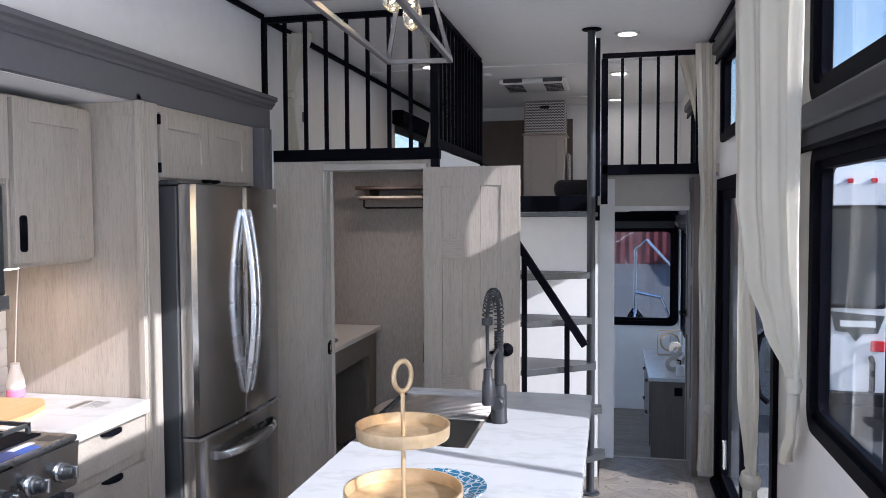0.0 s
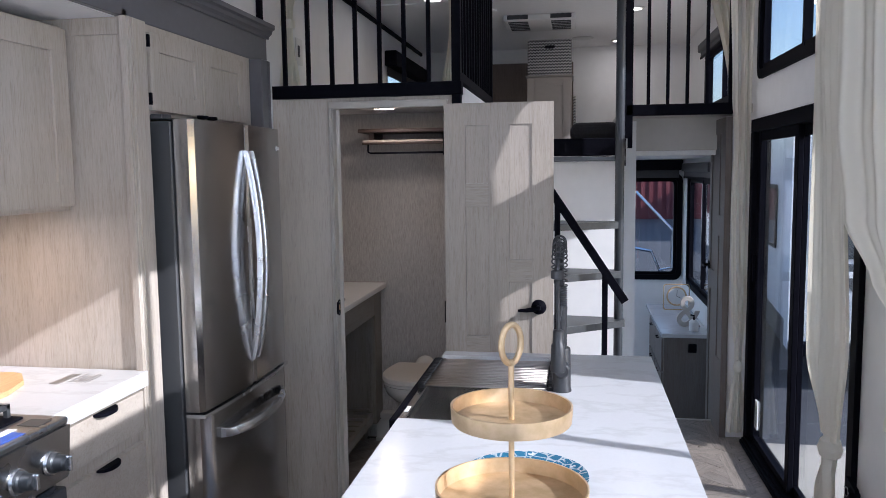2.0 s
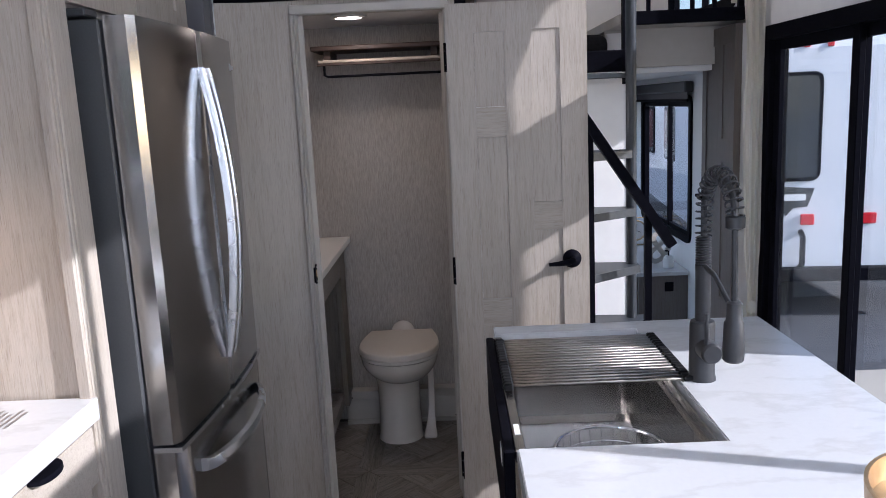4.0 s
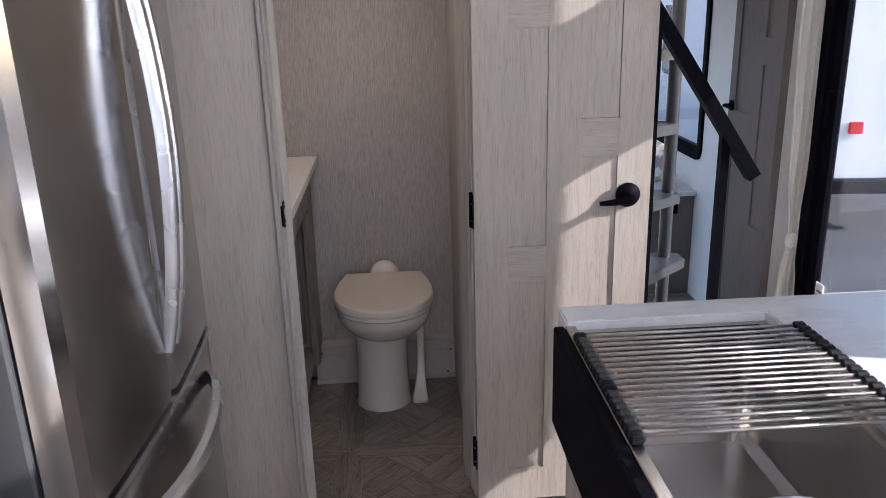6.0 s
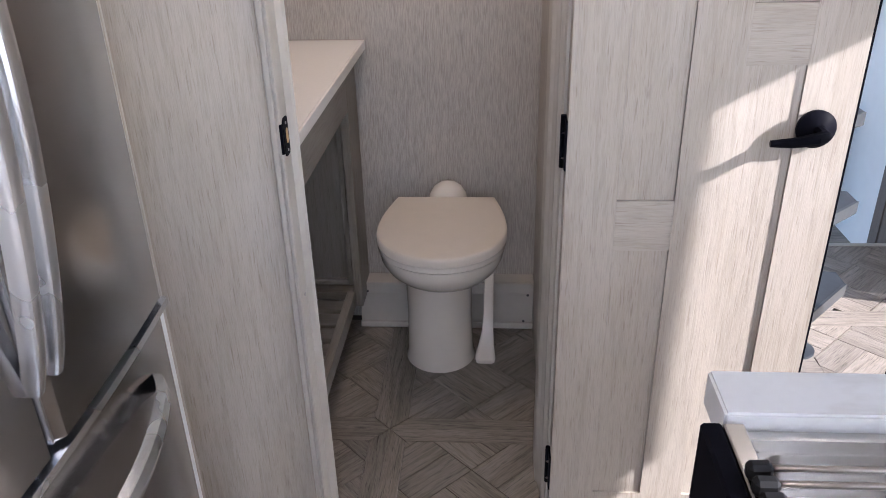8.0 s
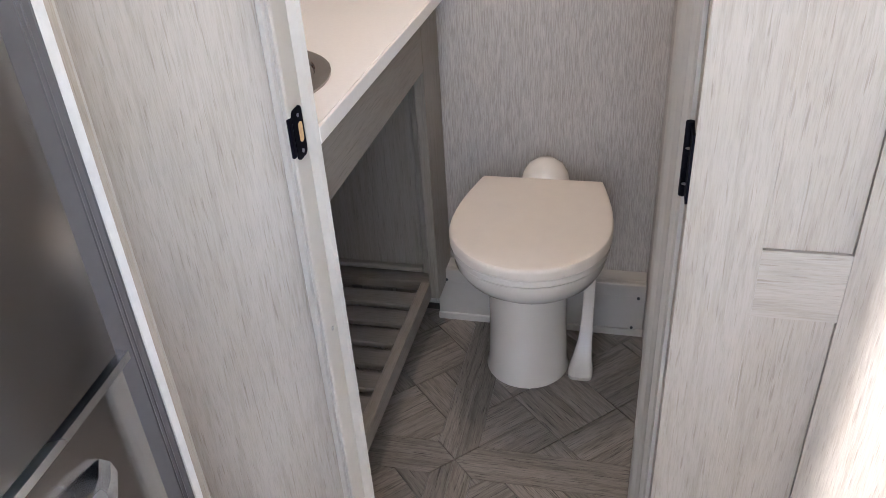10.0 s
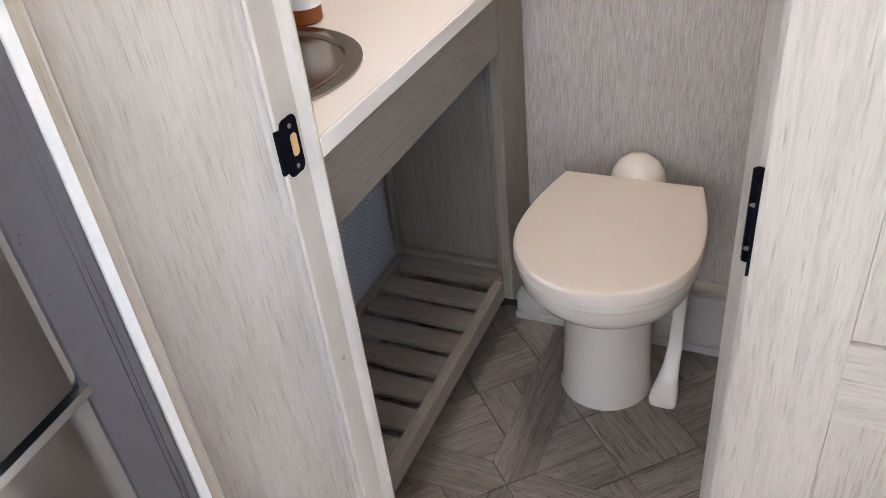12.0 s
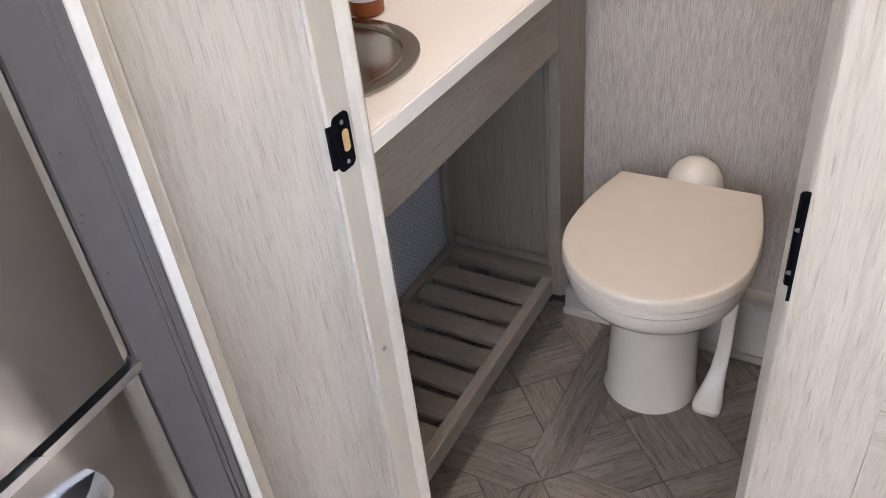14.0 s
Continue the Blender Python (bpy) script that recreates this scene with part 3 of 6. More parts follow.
for hz in (0.62, 0.92, 1.22):
    part("latch_plate", box(RW - 0.004, RW + 0.004, 5.02, 5.036, hz, hz + 0.05, 0.001), SCREW, sd)


def roller(name, y0_, y1_, z0_, z1_, x=RW):
    b = thing(name, (x - 0.03, (y0_ + y1_) / 2, z0_), "black roller blind in a dark housing, rolled up above its window", "blind")
    part("housing", box(x - 0.062, x - 0.001, y0_, y1_, z0_ + 0.45 * (z1_ - z0_), z1_, 0.012, 3), HOUSING, b)
    part("shade", box(x - 0.040, x - 0.034, y0_ + 0.015, y1_ - 0.015, z0_ + 0.008, z0_ + 0.46 * (z1_ - z0_)), SMOKED, b)
    part("hem_bar", box(x - 0.045, x - 0.029, y0_ + 0.01, y1_ - 0.01, z0_, z0_ + 0.018, 0.004), BLACK, b)
    return b


roller("roller_blind", 1.22, 2.93, 1.84, 1.985)
roller("roller_blind", 3.32, 5.02, 2.52, 2.64)
roller("roller_blind", 5.5, 6.85, 2.41, 2.52)
roller("roller_blind", 6.25, 7.66, 1.49, 1.62)
rb = thing("roller_blind", (0.06, 7.92, 1.48), "black roller blind rolled up above the bedroom end window", "blind")
part("housing", box(-0.56, 0.64, 7.86, 7.948, 1.56, 1.655, 0.012, 3), BLACK, rb)
part("shade", box(-0.53, 0.61, 7.90, 7.906, 1.49, 1.565), SMOKED, rb)
rb2 = thing("roller_blind", (-1.78, 7.1, 2.36), "black boxed blind over the loft side window", "blind")
part("housing", box(-1.799, -1.70, 6.5, 7.8, 2.40, 2.52, 0.01, 2), BLACK, rb2)
part("shade", box(-1.79, -1.784, 6.55, 7.75, 2.33, 2.41), SMOKED, rb2)


# ---- curtains ----
def sheet(shape, nu, nv, thick=0.004):
    """A cloth of real thickness: shape(u, v) gives a point and the way across the cloth."""
    front, back = [], []
    for j in range(nv + 1):
        fr, bk = [], []
        for i in range(nu + 1):
            p, n = shape(i / nu, j / nv)
            fr.append(Vector(p) + Vector(n) * thick / 2)
            bk.append(Vector(p) - Vector(n) * thick / 2)
        front.append(fr)
        back.append(bk)
    return rings([f + b[::-1] for f, b in zip(front, back)], True)


def blend(table, v):
    for (a, p), (b, q) in zip(table, table[1:]):
        if v <= b:
            k = (v - a) / (b - a)
            k = k * k * (3 - 2 * k)
            return p + (q - p) * k
    return table[-1][1]


def hang(top, bottom, a_x, a_y, b_x, b_y, folds, depth, seed):
    """Cloth whose two upright edges follow tables of height (0 top to 1 bottom)."""
    rnd = random.Random(seed)
    ph = [rnd.uniform(0, 6.3) for _ in range(4)]
    w0 = math.hypot(b_x[0][1] - a_x[0][1], b_y[0][1] - a_y[0][1])

    def shape(u, v):
        A, B = Vector((blend(a_x, v), blend(a_y, v), 0)), Vector((blend(b_x, v), blend(b_y, v), 0))
        d = B - A
        across = Vector((-d.y, d.x, 0)).normalized()
        f = math.sin(2 * math.pi * folds * u + ph[0] + 0.7 * math.sin(2.5 * v + ph[1])) + 0.45 * math.sin(2 * math.pi * folds * 2.3 * u + ph[2] + v)
        k = depth * (0.45 + 0.55 * min(1.0, d.length / w0)) * 0.6 * f * min(1.0, 6 * u + 0.35, 6 * (1 - u) + 0.35)
        p = A + d * u + across * (k + 0.004 * math.sin(8 * v + ph[3] + 5 * u))
        return (p.x, p.y, top + (bottom - top) * v), across
    return sheet(shape, 90, 44)


cur = thing("curtain", (0.6, 5.06, 0.1), "cream cotton curtain knotted near the floor beside the glass door", "curtain", "cream curtains")
part("cloth", hang(2.66, 0.47, [(0, 0.508), (0.3, 0.53), (0.42, 0.548), (0.6, 0.538), (0.85, 0.552), (1, 0.578)], [(0, 5.05), (1, 5.05)],
                   [(0, 0.636), (0.42, 0.632), (0.85, 0.636), (1, 0.618)], [(0, 5.06), (1, 5.055)], 2.5, 0.018, 3), FABRIC, cur)
part("knot", lathe([(0.012, 0.0), (0.026, 0.014), (0.03, 0.035), (0.024, 0.06), (0.014, 0.072)], (0.598, 5.052, 0.41), 14, 0.9, 0.8), FABRIC, cur)
part("tail", hang(0.43, 0.06, [(0, 0.582), (0.4, 0.555), (1, 0.538)], [(0, 5.05), (1, 5.045)], [(0, 0.614), (0.4, 0.632), (1, 0.636)], [(0, 5.05), (1, 5.05)], 2.5, 0.02, 4), FABRIC, cur)
cur2 = thing("curtain", (0.57, 3.2, 0.2), "cream cotton curtain pulled aside and tied back between the windows", "curtain", "cream curtains")
part("cloth", hang(2.66, 0.64, [(0, 0.46), (0.33, 0.475), (0.55, 0.505), (0.82, 0.54), (1, 0.55)], [(0, 3.02), (0.55, 3.05), (0.82, 3.10), (1, 3.20)],
                   [(0, 0.548), (1, 0.56)], [(0, 3.64), (0.065, 3.62), (0.225, 3.572), (0.5, 3.578), (0.88, 3.572), (1, 3.38)], 5, 0.024, 11), FABRIC, cur2)
part("knot", lathe([(0.012, 0.0), (0.038, 0.014), (0.046, 0.04), (0.036, 0.07), (0.014, 0.085)], (0.553, 3.265, 0.57), 14, 0.9, 1.1), FABRIC, cur2)
part("tail", hang(0.60, 0.10, [(0, 0.55), (1, 0.525)], [(0, 3.235), (0.4, 3.20), (1, 3.20)], [(0, 0.556), (1, 0.575)], [(0, 3.295), (0.35, 3.41), (1, 3.51)], 3, 0.03, 14), FABRIC, cur2)
part("swag", hang(2.66, 1.10, [(0, 0.597), (0.7, 0.60), (1, 0.608)], [(0, 2.715), (0.6, 2.72), (0.9, 2.74), (1, 2.77)],
                  [(0, 0.445), (0.6, 0.455), (0.78, 0.48), (0.9, 0.535), (1, 0.60)], [(0, 3.0), (0.6, 3.01), (0.78, 2.98), (1, 2.835)], 2.2, 0.026, 21), FABRIC, cur2)
part("swag_knot", lathe([(0.01, 0.0), (0.026, 0.012), (0.032, 0.035), (0.026, 0.06), (0.012, 0.07)], (0.606, 2.805, 1.05), 14, 0.9, 1.1), FABRIC, cur2)
part("swag_tail", hang(1.07, 0.80, [(0, 0.603), (1, 0.595)], [(0, 2.79), (0.5, 2.80), (1, 2.86)], [(0, 0.609), (1, 0.63)], [(0, 2.82), (0.5, 2.91), (1, 2.98)], 2, 0.02, 24), FABRIC, cur2)
rod = thing("curtain_rod", (0.60, 3.0, 2.67), "black curtain rod with ball ends above the windows", "curtain rod")
part("pole", tube([(0.595, 1.1, 2.668), (0.595, 5.42, 2.668)], 0.012, 10), BLACK, rod)
part("finial", lathe([(0.004, -0.026), (0.02, -0.018), (0.026, 0), (0.02, 0.018), (0.004, 0.026)], (0.595, 5.43, 2.668), 14), BLACK, rod)
for yy in (1.6, 4.0, 5.05):
    part("bracket", box(0.59, RW - 0.001, yy, yy + 0.02, 2.662, 2.675), BLACK, rod)
for nm in ("curtain",):
    lc = thing(nm, (-1.72, 4.35, 1.985), "cream loft curtain gathered at its waist behind the railing", "curtain", "loft curtains")

    def loft_shape(u, v, x0=-1.74, w=((0, 0.19), (0.45, 0.06), (0.6, 0.05), (1, 0.11)), c=((0, -1.665), (0.45, -1.71), (1, -1.71)), y=4.16):
        ww, cc_ = blend(w, v), blend(c, v)
        return (cc_ + ww * (u - 0.5), y + 0.02 * math.sin(u * 30 + v * 2) * (0.4 + ww * 2), 2.64 - 0.655 * v), (0, 1, 0)
    part("cloth", sheet(loft_shape, 50, 24), FABRIC, lc)
    part("tie", box(-1.74, -1.68, 4.13, 4.19, 2.285, 2.325, 0.008, 2), FABRIC, lc)
lc2 = thing("curtain", (-0.92, 4.3, 1.985), "narrow cream loft curtain beside the corner post", "curtain", "loft curtains")
part("cloth", sheet(lambda u, v: ((-0.945 + 0.05 * (u - 0.5) * (1.2 - math.sin(3.1 * v)) + 0.03 * math.sin(3 * v), 4.20 + 0.012 * math.sin(u * 20 + v), 2.64 - 0.655 * v), (0, 1, 0)), 24, 20), FABRIC, lc2)
lc3 = thing("curtain", (0.5, 5.3, 1.945), "cream loft curtain swept aside by the side railing", "curtain", "loft curtains")
part("cloth", sheet(lambda u, v: ((0.615 - (0.15 * (1 - v) ** 1.5 + 0.04) * (1 - u), 5.35 + 0.018 * math.sin(u * 22 + 2 * v), 2.64 - 0.65 * v), (0, 1, 0)), 40, 20), FABRIC, lc3)


# ---- loft railings ----
rail = thing("loft_railing", (-1.31, 4.0, 1.925), "black steel railing with upright bars along the loft edge", "railing")
part("bottom_beam", box(-1.79, -0.83, 3.955, 4.012, 1.926, 1.985, 0.003), BLACK, rail)
part("top_rail", box(-1.79, -0.83, 3.965, 4.0, 2.655, 2.685, 0.003), BLACK, rail)
part("post", box(-1.80, -1.77, 3.965, 4.0, 1.986, 2.654), BLACK, rail)
part("post", box(-0.875, -0.835, 3.962, 4.002, 1.86, 2.654), BLACK, rail)
b0 = part("baluster", box(-1.672, -1.654, 3.973, 3.991, 1.985, 2.655), BLACK, rail)
for k in range(1, 7):
    same("baluster", b0, rail, (0.1135 * k, 0, 0))
part("side_beam", box(-0.862, -0.835, 4.003, 5.32, 1.985, 2.03, 0.003), BLACK, rail)
part("side_top_rail", box(-0.862, -0.835, 4.003, 5.32, 2.655, 2.685, 0.003), BLACK, rail)
part("post", box(-0.865, -0.832, 5.30, 5.335, 1.75, 2.654), BLACK, rail)
b1 = part("baluster", box(-0.857, -0.840, 4.085, 4.102, 2.03, 2.655), BLACK, rail)
for k in range(1, 12):
    same("baluster", b1, rail, (0, 0.104 * k, 0))
rail2 = thing("loft_railing", (0.25, 5.11, 1.89), "black steel railing with upright bars over the bedroom opening", "railing")
part("bottom_beam", box(-0.04, 0.548, 5.085, 5.139, 1.883, 1.945, 0.003), BLACK, rail2)
part("top_rail", box(-0.04, 0.548, 5.09, 5.125, 2.605, 2.633, 0.003), BLACK, rail2)
part("post", box(-0.045, -0.005, 5.085, 5.13, 1.70, 2.60), BLACK, rail2)
part("post", box(0.518, 0.545, 5.095, 5.12, 1.945, 2.605), BLACK, rail2)
b2 = part("baluster", box(0.073, 0.091, 5.098, 5.116, 1.945, 2.60), BLACK, rail2)
for k in range(1, 4):
    same("baluster", b2, rail2, (0.107 * k, 0, 0))

# ---- ladder stair ----
st = thing("ladder_stair", (-0.2, 4.5, 0.0), "graphite steel ladder stair with wedge treads and a round pole", "stair")
part("pole", tube([(-0.095, 4.70, 0.0), (-0.095, 4.70, 2.69)], 0.024, 16), SLATE, st)
part("pole_flange", lathe([(0.055, 0.0), (0.055, 0.008), (0.03, 0.014)], (-0.095, 4.70, 0.0), 20), SLATE, st)
part("pole_flange", lathe([(0.03, -0.012), (0.055, -0.006), (0.055, 0.0)], (-0.095, 4.70, 2.698), 20), BLACK, st)
part("square_post", box(-0.078, -0.05, 4.93, 4.962, 1.60, 2.695), BLACK, st)
for i, (z, xr, yl) in enumerate(((1.305, -0.103, 4.47), (1.042, -0.088, 4.43), (0.779, -0.066, 4.38), (0.523, -0.032, 4.30), (0.261, -0.012, 4.20))):
    poly = [(-0.841, yl), (-0.44, yl), (xr, 4.66), (xr, 4.73), (-0.44, 4.78), (-0.841, 4.78)]
    tr = part("tread", prism(poly, z - 0.03, z, "z"), SLATE, st)
    part("nosing", bar((-0.44, yl - 0.003, z - 0.017), (xr, 4.657, z - 0.017), 0.008, 0.036), GUNMETAL, tr)
hr = thing("handrail", (-0.28, 4.0, 0.0), "black square steel handrail on two posts", "handrail")
part("rail", bar((-0.445, 4.0, 1.505), (-0.104, 4.0, 0.992), 0.036, 0.040, (0, 1, 0)), BLACK, hr)
part("post", box(-0.418, -0.392, 3.99, 4.015, 0.0, 1.44), BLACK, hr)
part("post", box(-0.205, -0.18, 3.99, 4.015, 0.0, 1.11), BLACK, hr)

# ---- bathroom doorway ----
dz = thing("door_1", (-0.905, 3.96, 0.01), "pale grey oak panelled bathroom door, swung fully open against the wall", "door", "", "structure")
DX0, DX1, DF = -0.909, -0.421, 3.936
HOLES = [(-0.813, -0.708, 0.12, 1.785), (-0.617, -0.515, 0.12, 1.787)]
rects = [(-0.813, -0.708, 1.527, 1.785), (-0.813, -0.708, 0.832, 1.422), (-0.813, -0.708, 0.12, 0.730), (-0.617, -0.515, 1.183, 1.787), (-0.617, -0.515, 0.12, 1.081)]
part("door_leaf", wall_sheet("y", DF, DF + 0.034, DX0, DX1, 0.012, 1.883, HOLES), WOOD, dz)
for a, b, c, d in rects:
    part("door_panel", box(a + 0.0011, b - 0.0011, DF + 0.0045, DF + 0.026, c + 0.0011, d - 0.0011), WOOD, dz)
for a, b, c, d in ((-0.813, -0.708, 1.422, 1.527), (-0.813, -0.708, 0.730, 0.832), (-0.617, -0.515, 1.081, 1.183)):
    part("cross_rail", box(a + 0.0003, b - 0.0003, DF + 0.0003, DF + 0.030, c, d), WOOD_X, dz)
kn = part("door_handle", join(lathe([(0.004, 0.0), (0.033, 0.002), (0.034, 0.010), (0.026, 0.018), (0.012, 0.024)], (0, 0, 0), 24)), BLACK, dz, "black lever handle")
kn.matrix_basis = Matrix.Translation(Vector((-0.485, DF, 0.972)) - ORIGIN[dz]) @ Matrix.Rotation(radians(90), 4, "X") @ Matrix.Translation(ORIGIN[dz])
lv = part("lever", tube([(-0.485, DF - 0.02, 0.972), (-0.485, DF - 0.05, 0.972), (-0.50, DF - 0.058, 0.970), (-0.54, DF - 0.058, 0.964), (-0.575, DF - 0.056, 0.962)], [0.011, 0.011, 0.012, 0.009, 0.006], 10), BLACK, dz)
for hz in (0.122, 0.890, 1.66):
    hg = part("hinge", join(box(-0.9125, -0.9092, 3.937, 3.966, hz, hz + 0.092), tube([(-0.914, 3.970, hz - 0.004), (-0.914, 3.970, hz + 0.096)], 0.0055, 8)), BLACK, dz)
    for q in (0.018, 0.066):
        part("screw", lathe([(0.001, 0), (0.004, 0.001)], (-0.914, 3.955, hz + q), 8), SCREW, hg)

cs = thing("door_casing", (-1.44, 3.97, 0.0), "pale grey moulded casing of the bathroom doorway", "trim", "", "structure")
cas = [(-1.454, 3.979), (-1.454, 3.964), (-1.450, 3.958), (-1.443, 3.957), (-1.440, 3.961), (-1.437, 3.956), (-1.432, 3.954), (-1.430, 3.958), (-1.430, 4.002), (-1.418, 4.004), (-1.413, 4.009), (-1.416, 4.016), (-1.432, 4.018), (-1.432, 3.979)]
part("left_jamb", prism(cas, 0.0, 1.873, "z"), TRIM_WHITE, cs)
casr = [(-0.9095, 3.976), (-0.9145, 3.976), (-0.9155, 4.012), (-0.9215, 4.022), (-0.9215, 4.060), (-0.926, 4.085), (-0.9325, 4.10), (-0.9325, 4.196), (-0.9085, 4.20), (-0.9085, 4.0152), (-0.9095, 4.0152)]
part("right_jamb", prism(casr, 0.0, 1.873, "z"), TRIM_WHITE, cs)
part("head", join(box(-1.454, -0.895, 3.962, 3.979, 1.874, 1.908, 0.004), box(-1.428, -0.916, 3.98, 4.016, 1.874, 1.8845)), TRIM_WHITE, cs)
sp = part("strike_plate", prism(rounded(3.961, 3.994, 0.908, 0.982, 0.009), -1.4298, -1.4278, "x"), BLACK, cs, "black strike plate with a worn latch hole")
part("latch_hole", prism(rounded(3.975, 3.987, 0.931, 0.960, 0.005), -1.4279, -1.4268, "x"), BAMBOO, sp)
part("strike_lip", box(-1.434, -1.4285, 3.952, 3.962, 0.916, 0.974, 0.002, 2), BLACK, sp)
for q in (0.918, 0.971):
    part("screw", tube([(-1.4280, 3.978, q), (-1.4266, 3.978, q)], 0.003, 8), SCREW, sp)
part("screw", tube([(-1.4302, 3.982, 0.60), (-1.4285, 3.982, 0.60)], 0.004, 8), SCREW, cs)

# ---- bathroom things ----
def outline(scale=1.0, back=4.775, front=4.362, half_back=0.147, half=0.181, cx_=-1.183):
    pts = [(cx_ + half_back * scale, back), (cx_ - half_back * scale, back)]
    n = 26
    mid = 4.565
    for k in range(n + 1):
        a = math.pi * k / n
        pts.append((cx_ - half * scale * math.cos(a), mid - (mid - front) * scale * max(0.0, math.sin(a)) ** 0.9))
    side = []
    for k in range(1, 6):
        t = k / 6
        side.append((cx_ - (half_back + (half - half_back) * math.sin(t * math.pi / 2)) * scale, back - (back - mid) * t))
    right = [(2 * cx_ - x, y) for x, y in side][::-1]
    return [pts[0], pts[1], *side, *pts[2:], *right]


def shrink(poly, k, cx_=-1.183, cy=4.57, dy=0.0):
    return [(cx_ + (x - cx_) * k, cy + (y - cy) * k + dy) for x, y in poly]


toilet = thing("toilet", (-1.2, 4.67, 0.0), "bone coloured low toilet with its lid closed and a foot pedal", "toilet", shift=(0, -0.008, -0.005))
O = outline()
lidz = [(0.985, 0.466), (1.0, 0.470), (1.0, 0.484), (0.994, 0.489), (0.982, 0.4925), (0.96, 0.494), (0.93, 0.4944), (0.4, 0.4946)]
part("lid", rings([[(x, y, z) for x, y in shrink(O, k)] for k, z in lidz]), LID, toilet, "matt beige seat lid")
part("seat", rings([[(x, y, z) for x, y in shrink(O, k)] for k, z in ((0.95, 0.446), (0.985, 0.450), (0.985, 0.461), (0.97, 0.465))]), CERAMIC, toilet)
bowl = []
for k, z, dy in ((0.52, 0.310, 0.06), (0.60, 0.320, 0.05), (0.74, 0.345, 0.035), (0.88, 0.385, 0.012), (0.95, 0.42, 0.0), (0.965, 0.445, 0.0)):
    bowl.append([(x, y, z) for x, y in shrink(O, k, dy=dy)])
part("bowl", rings(bowl), CERAMIC, toilet)
part("pedestal", lathe([(0.108, 0.0), (0.108, 0.01), (0.102, 0.03), (0.098, 0.16), (0.100, 0.27), (0.112, 0.315), (0.13, 0.33)], (-1.203, 4.665, 0.0), 40, 1.0, 1.05), CERAMIC, toilet)
part("rear_dome", lathe([(0.062, 0.36), (0.064, 0.45), (0.062, 0.475), (0.055, 0.502), (0.041, 0.523), (0.021, 0.535), (0.003, 0.538)], (-1.180, 4.818, -0.012), 28, 1.0, 0.9), CERAMIC, toilet, "glossy domed vacuum breaker cover")
pz = []
for cx2, cy2, z2, w2, t2 in ((-1.052, 4.70, 0.34, 0.014, 0.008), (-1.052, 4.698, 0.24, 0.0145, 0.008), (-1.053, 4.69, 0.14, 0.0155, 0.008), (-1.056, 4.676, 0.085, 0.018, 0.009), (-1.060, 4.656, 0.045, 0.024, 0.014),
                             (-1.062, 4.640, 0.027, 0.030, 0.026), (-1.062, 4.634, 0.018, 0.032, 0.034), (-1.062, 4.634, 0.007, 0.031, 0.033), (-1.062, 4.636, 0.004, 0.028, 0.028)):
    ring = []
    for k in range(24):
        ca_, sa_ = math.cos(2 * math.pi * k / 24), math.sin(2 * math.pi * k / 24)
        ring.append((cx2 + w2 * math.copysign(abs(ca_) ** 0.5, ca_), cy2 + t2 * math.copysign(abs(sa_) ** 0.5, sa_), z2))
    pz.append(ring)
part("foot_pedal", rings(pz), CERAMIC, toilet)
part("hinge_cap", box(-1.29, -1.255, 4.752, 4.782, 0.468, 0.488, 0.006, 2), LID, toilet)
part("hinge_cap", box(-1.112, -1.077, 4.752, 4.782, 0.468, 0.488, 0.006, 2), LID, toilet)

bx = thing("pipe_boxing", (-1.22, 4.84, 0.0), "pale wood boxing along the foot of the bathroom wall", "boxing")
part("front_board", box(-1.478, -0.909, 4.806, 4.820, 0.0, 0.168, 0.002), TRIM_WHITE, bx)
part("top_board", box(-1.478, -0.909, 4.820, 4.869, 0.154, 0.168, 0.002), TRIM_WHITE, bx)
part("cap_strip", box(-1.480, -0.909, 4.800, 4.806, 0.130, 0.170, 0.002), TRIM_WHITE, bx)
part("foot_strip", box(-1.480, -0.909, 4.798, 4.806, 0.0, 0.022, 0.002), TRIM_WHITE, bx)
for sx_, sz_ in ((-0.928, 0.128), (-0.94, 0.03), (-1.45, 0.138)):
    part("screw", tube([(sx_, 4.8002, sz_), (sx_, 4.797, sz_)], 0.004, 8), INK, bx)

van = thing("bathroom_vanity", (-1.72, 4.46, 0.0), "darker grey oak bathroom vanity with an open slatted shelf", "vanity")
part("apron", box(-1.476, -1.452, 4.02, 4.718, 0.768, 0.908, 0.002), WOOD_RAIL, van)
part("end_stile", box(-1.478, -1.452, 4.718, 4.866, 0.128, 0.908, 0.002), WOOD_DARKER, van)
part("end_panel", box(-1.79, -1.482, 4.768, 4.785, 0.17, 0.908), WOOD_DARKER, van)
part("panel_bead", box(-1.500, -1.482, 4.744, 4.767, 0.19, 0.80, 0.003), WOOD_DARKER, van)
part("panel_bead", box(-1.785, -1.770, 4.744, 4.767, 0.19, 0.80, 0.003), WOOD_DARKER, van)
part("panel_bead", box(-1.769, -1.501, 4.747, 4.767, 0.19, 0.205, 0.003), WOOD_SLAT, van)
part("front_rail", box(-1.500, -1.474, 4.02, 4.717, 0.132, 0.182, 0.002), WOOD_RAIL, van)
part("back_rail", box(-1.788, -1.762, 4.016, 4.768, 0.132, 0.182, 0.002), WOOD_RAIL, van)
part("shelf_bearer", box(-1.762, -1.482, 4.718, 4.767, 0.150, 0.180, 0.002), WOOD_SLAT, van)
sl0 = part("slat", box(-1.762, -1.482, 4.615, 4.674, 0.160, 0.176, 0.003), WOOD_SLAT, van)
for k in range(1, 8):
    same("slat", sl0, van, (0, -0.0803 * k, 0))
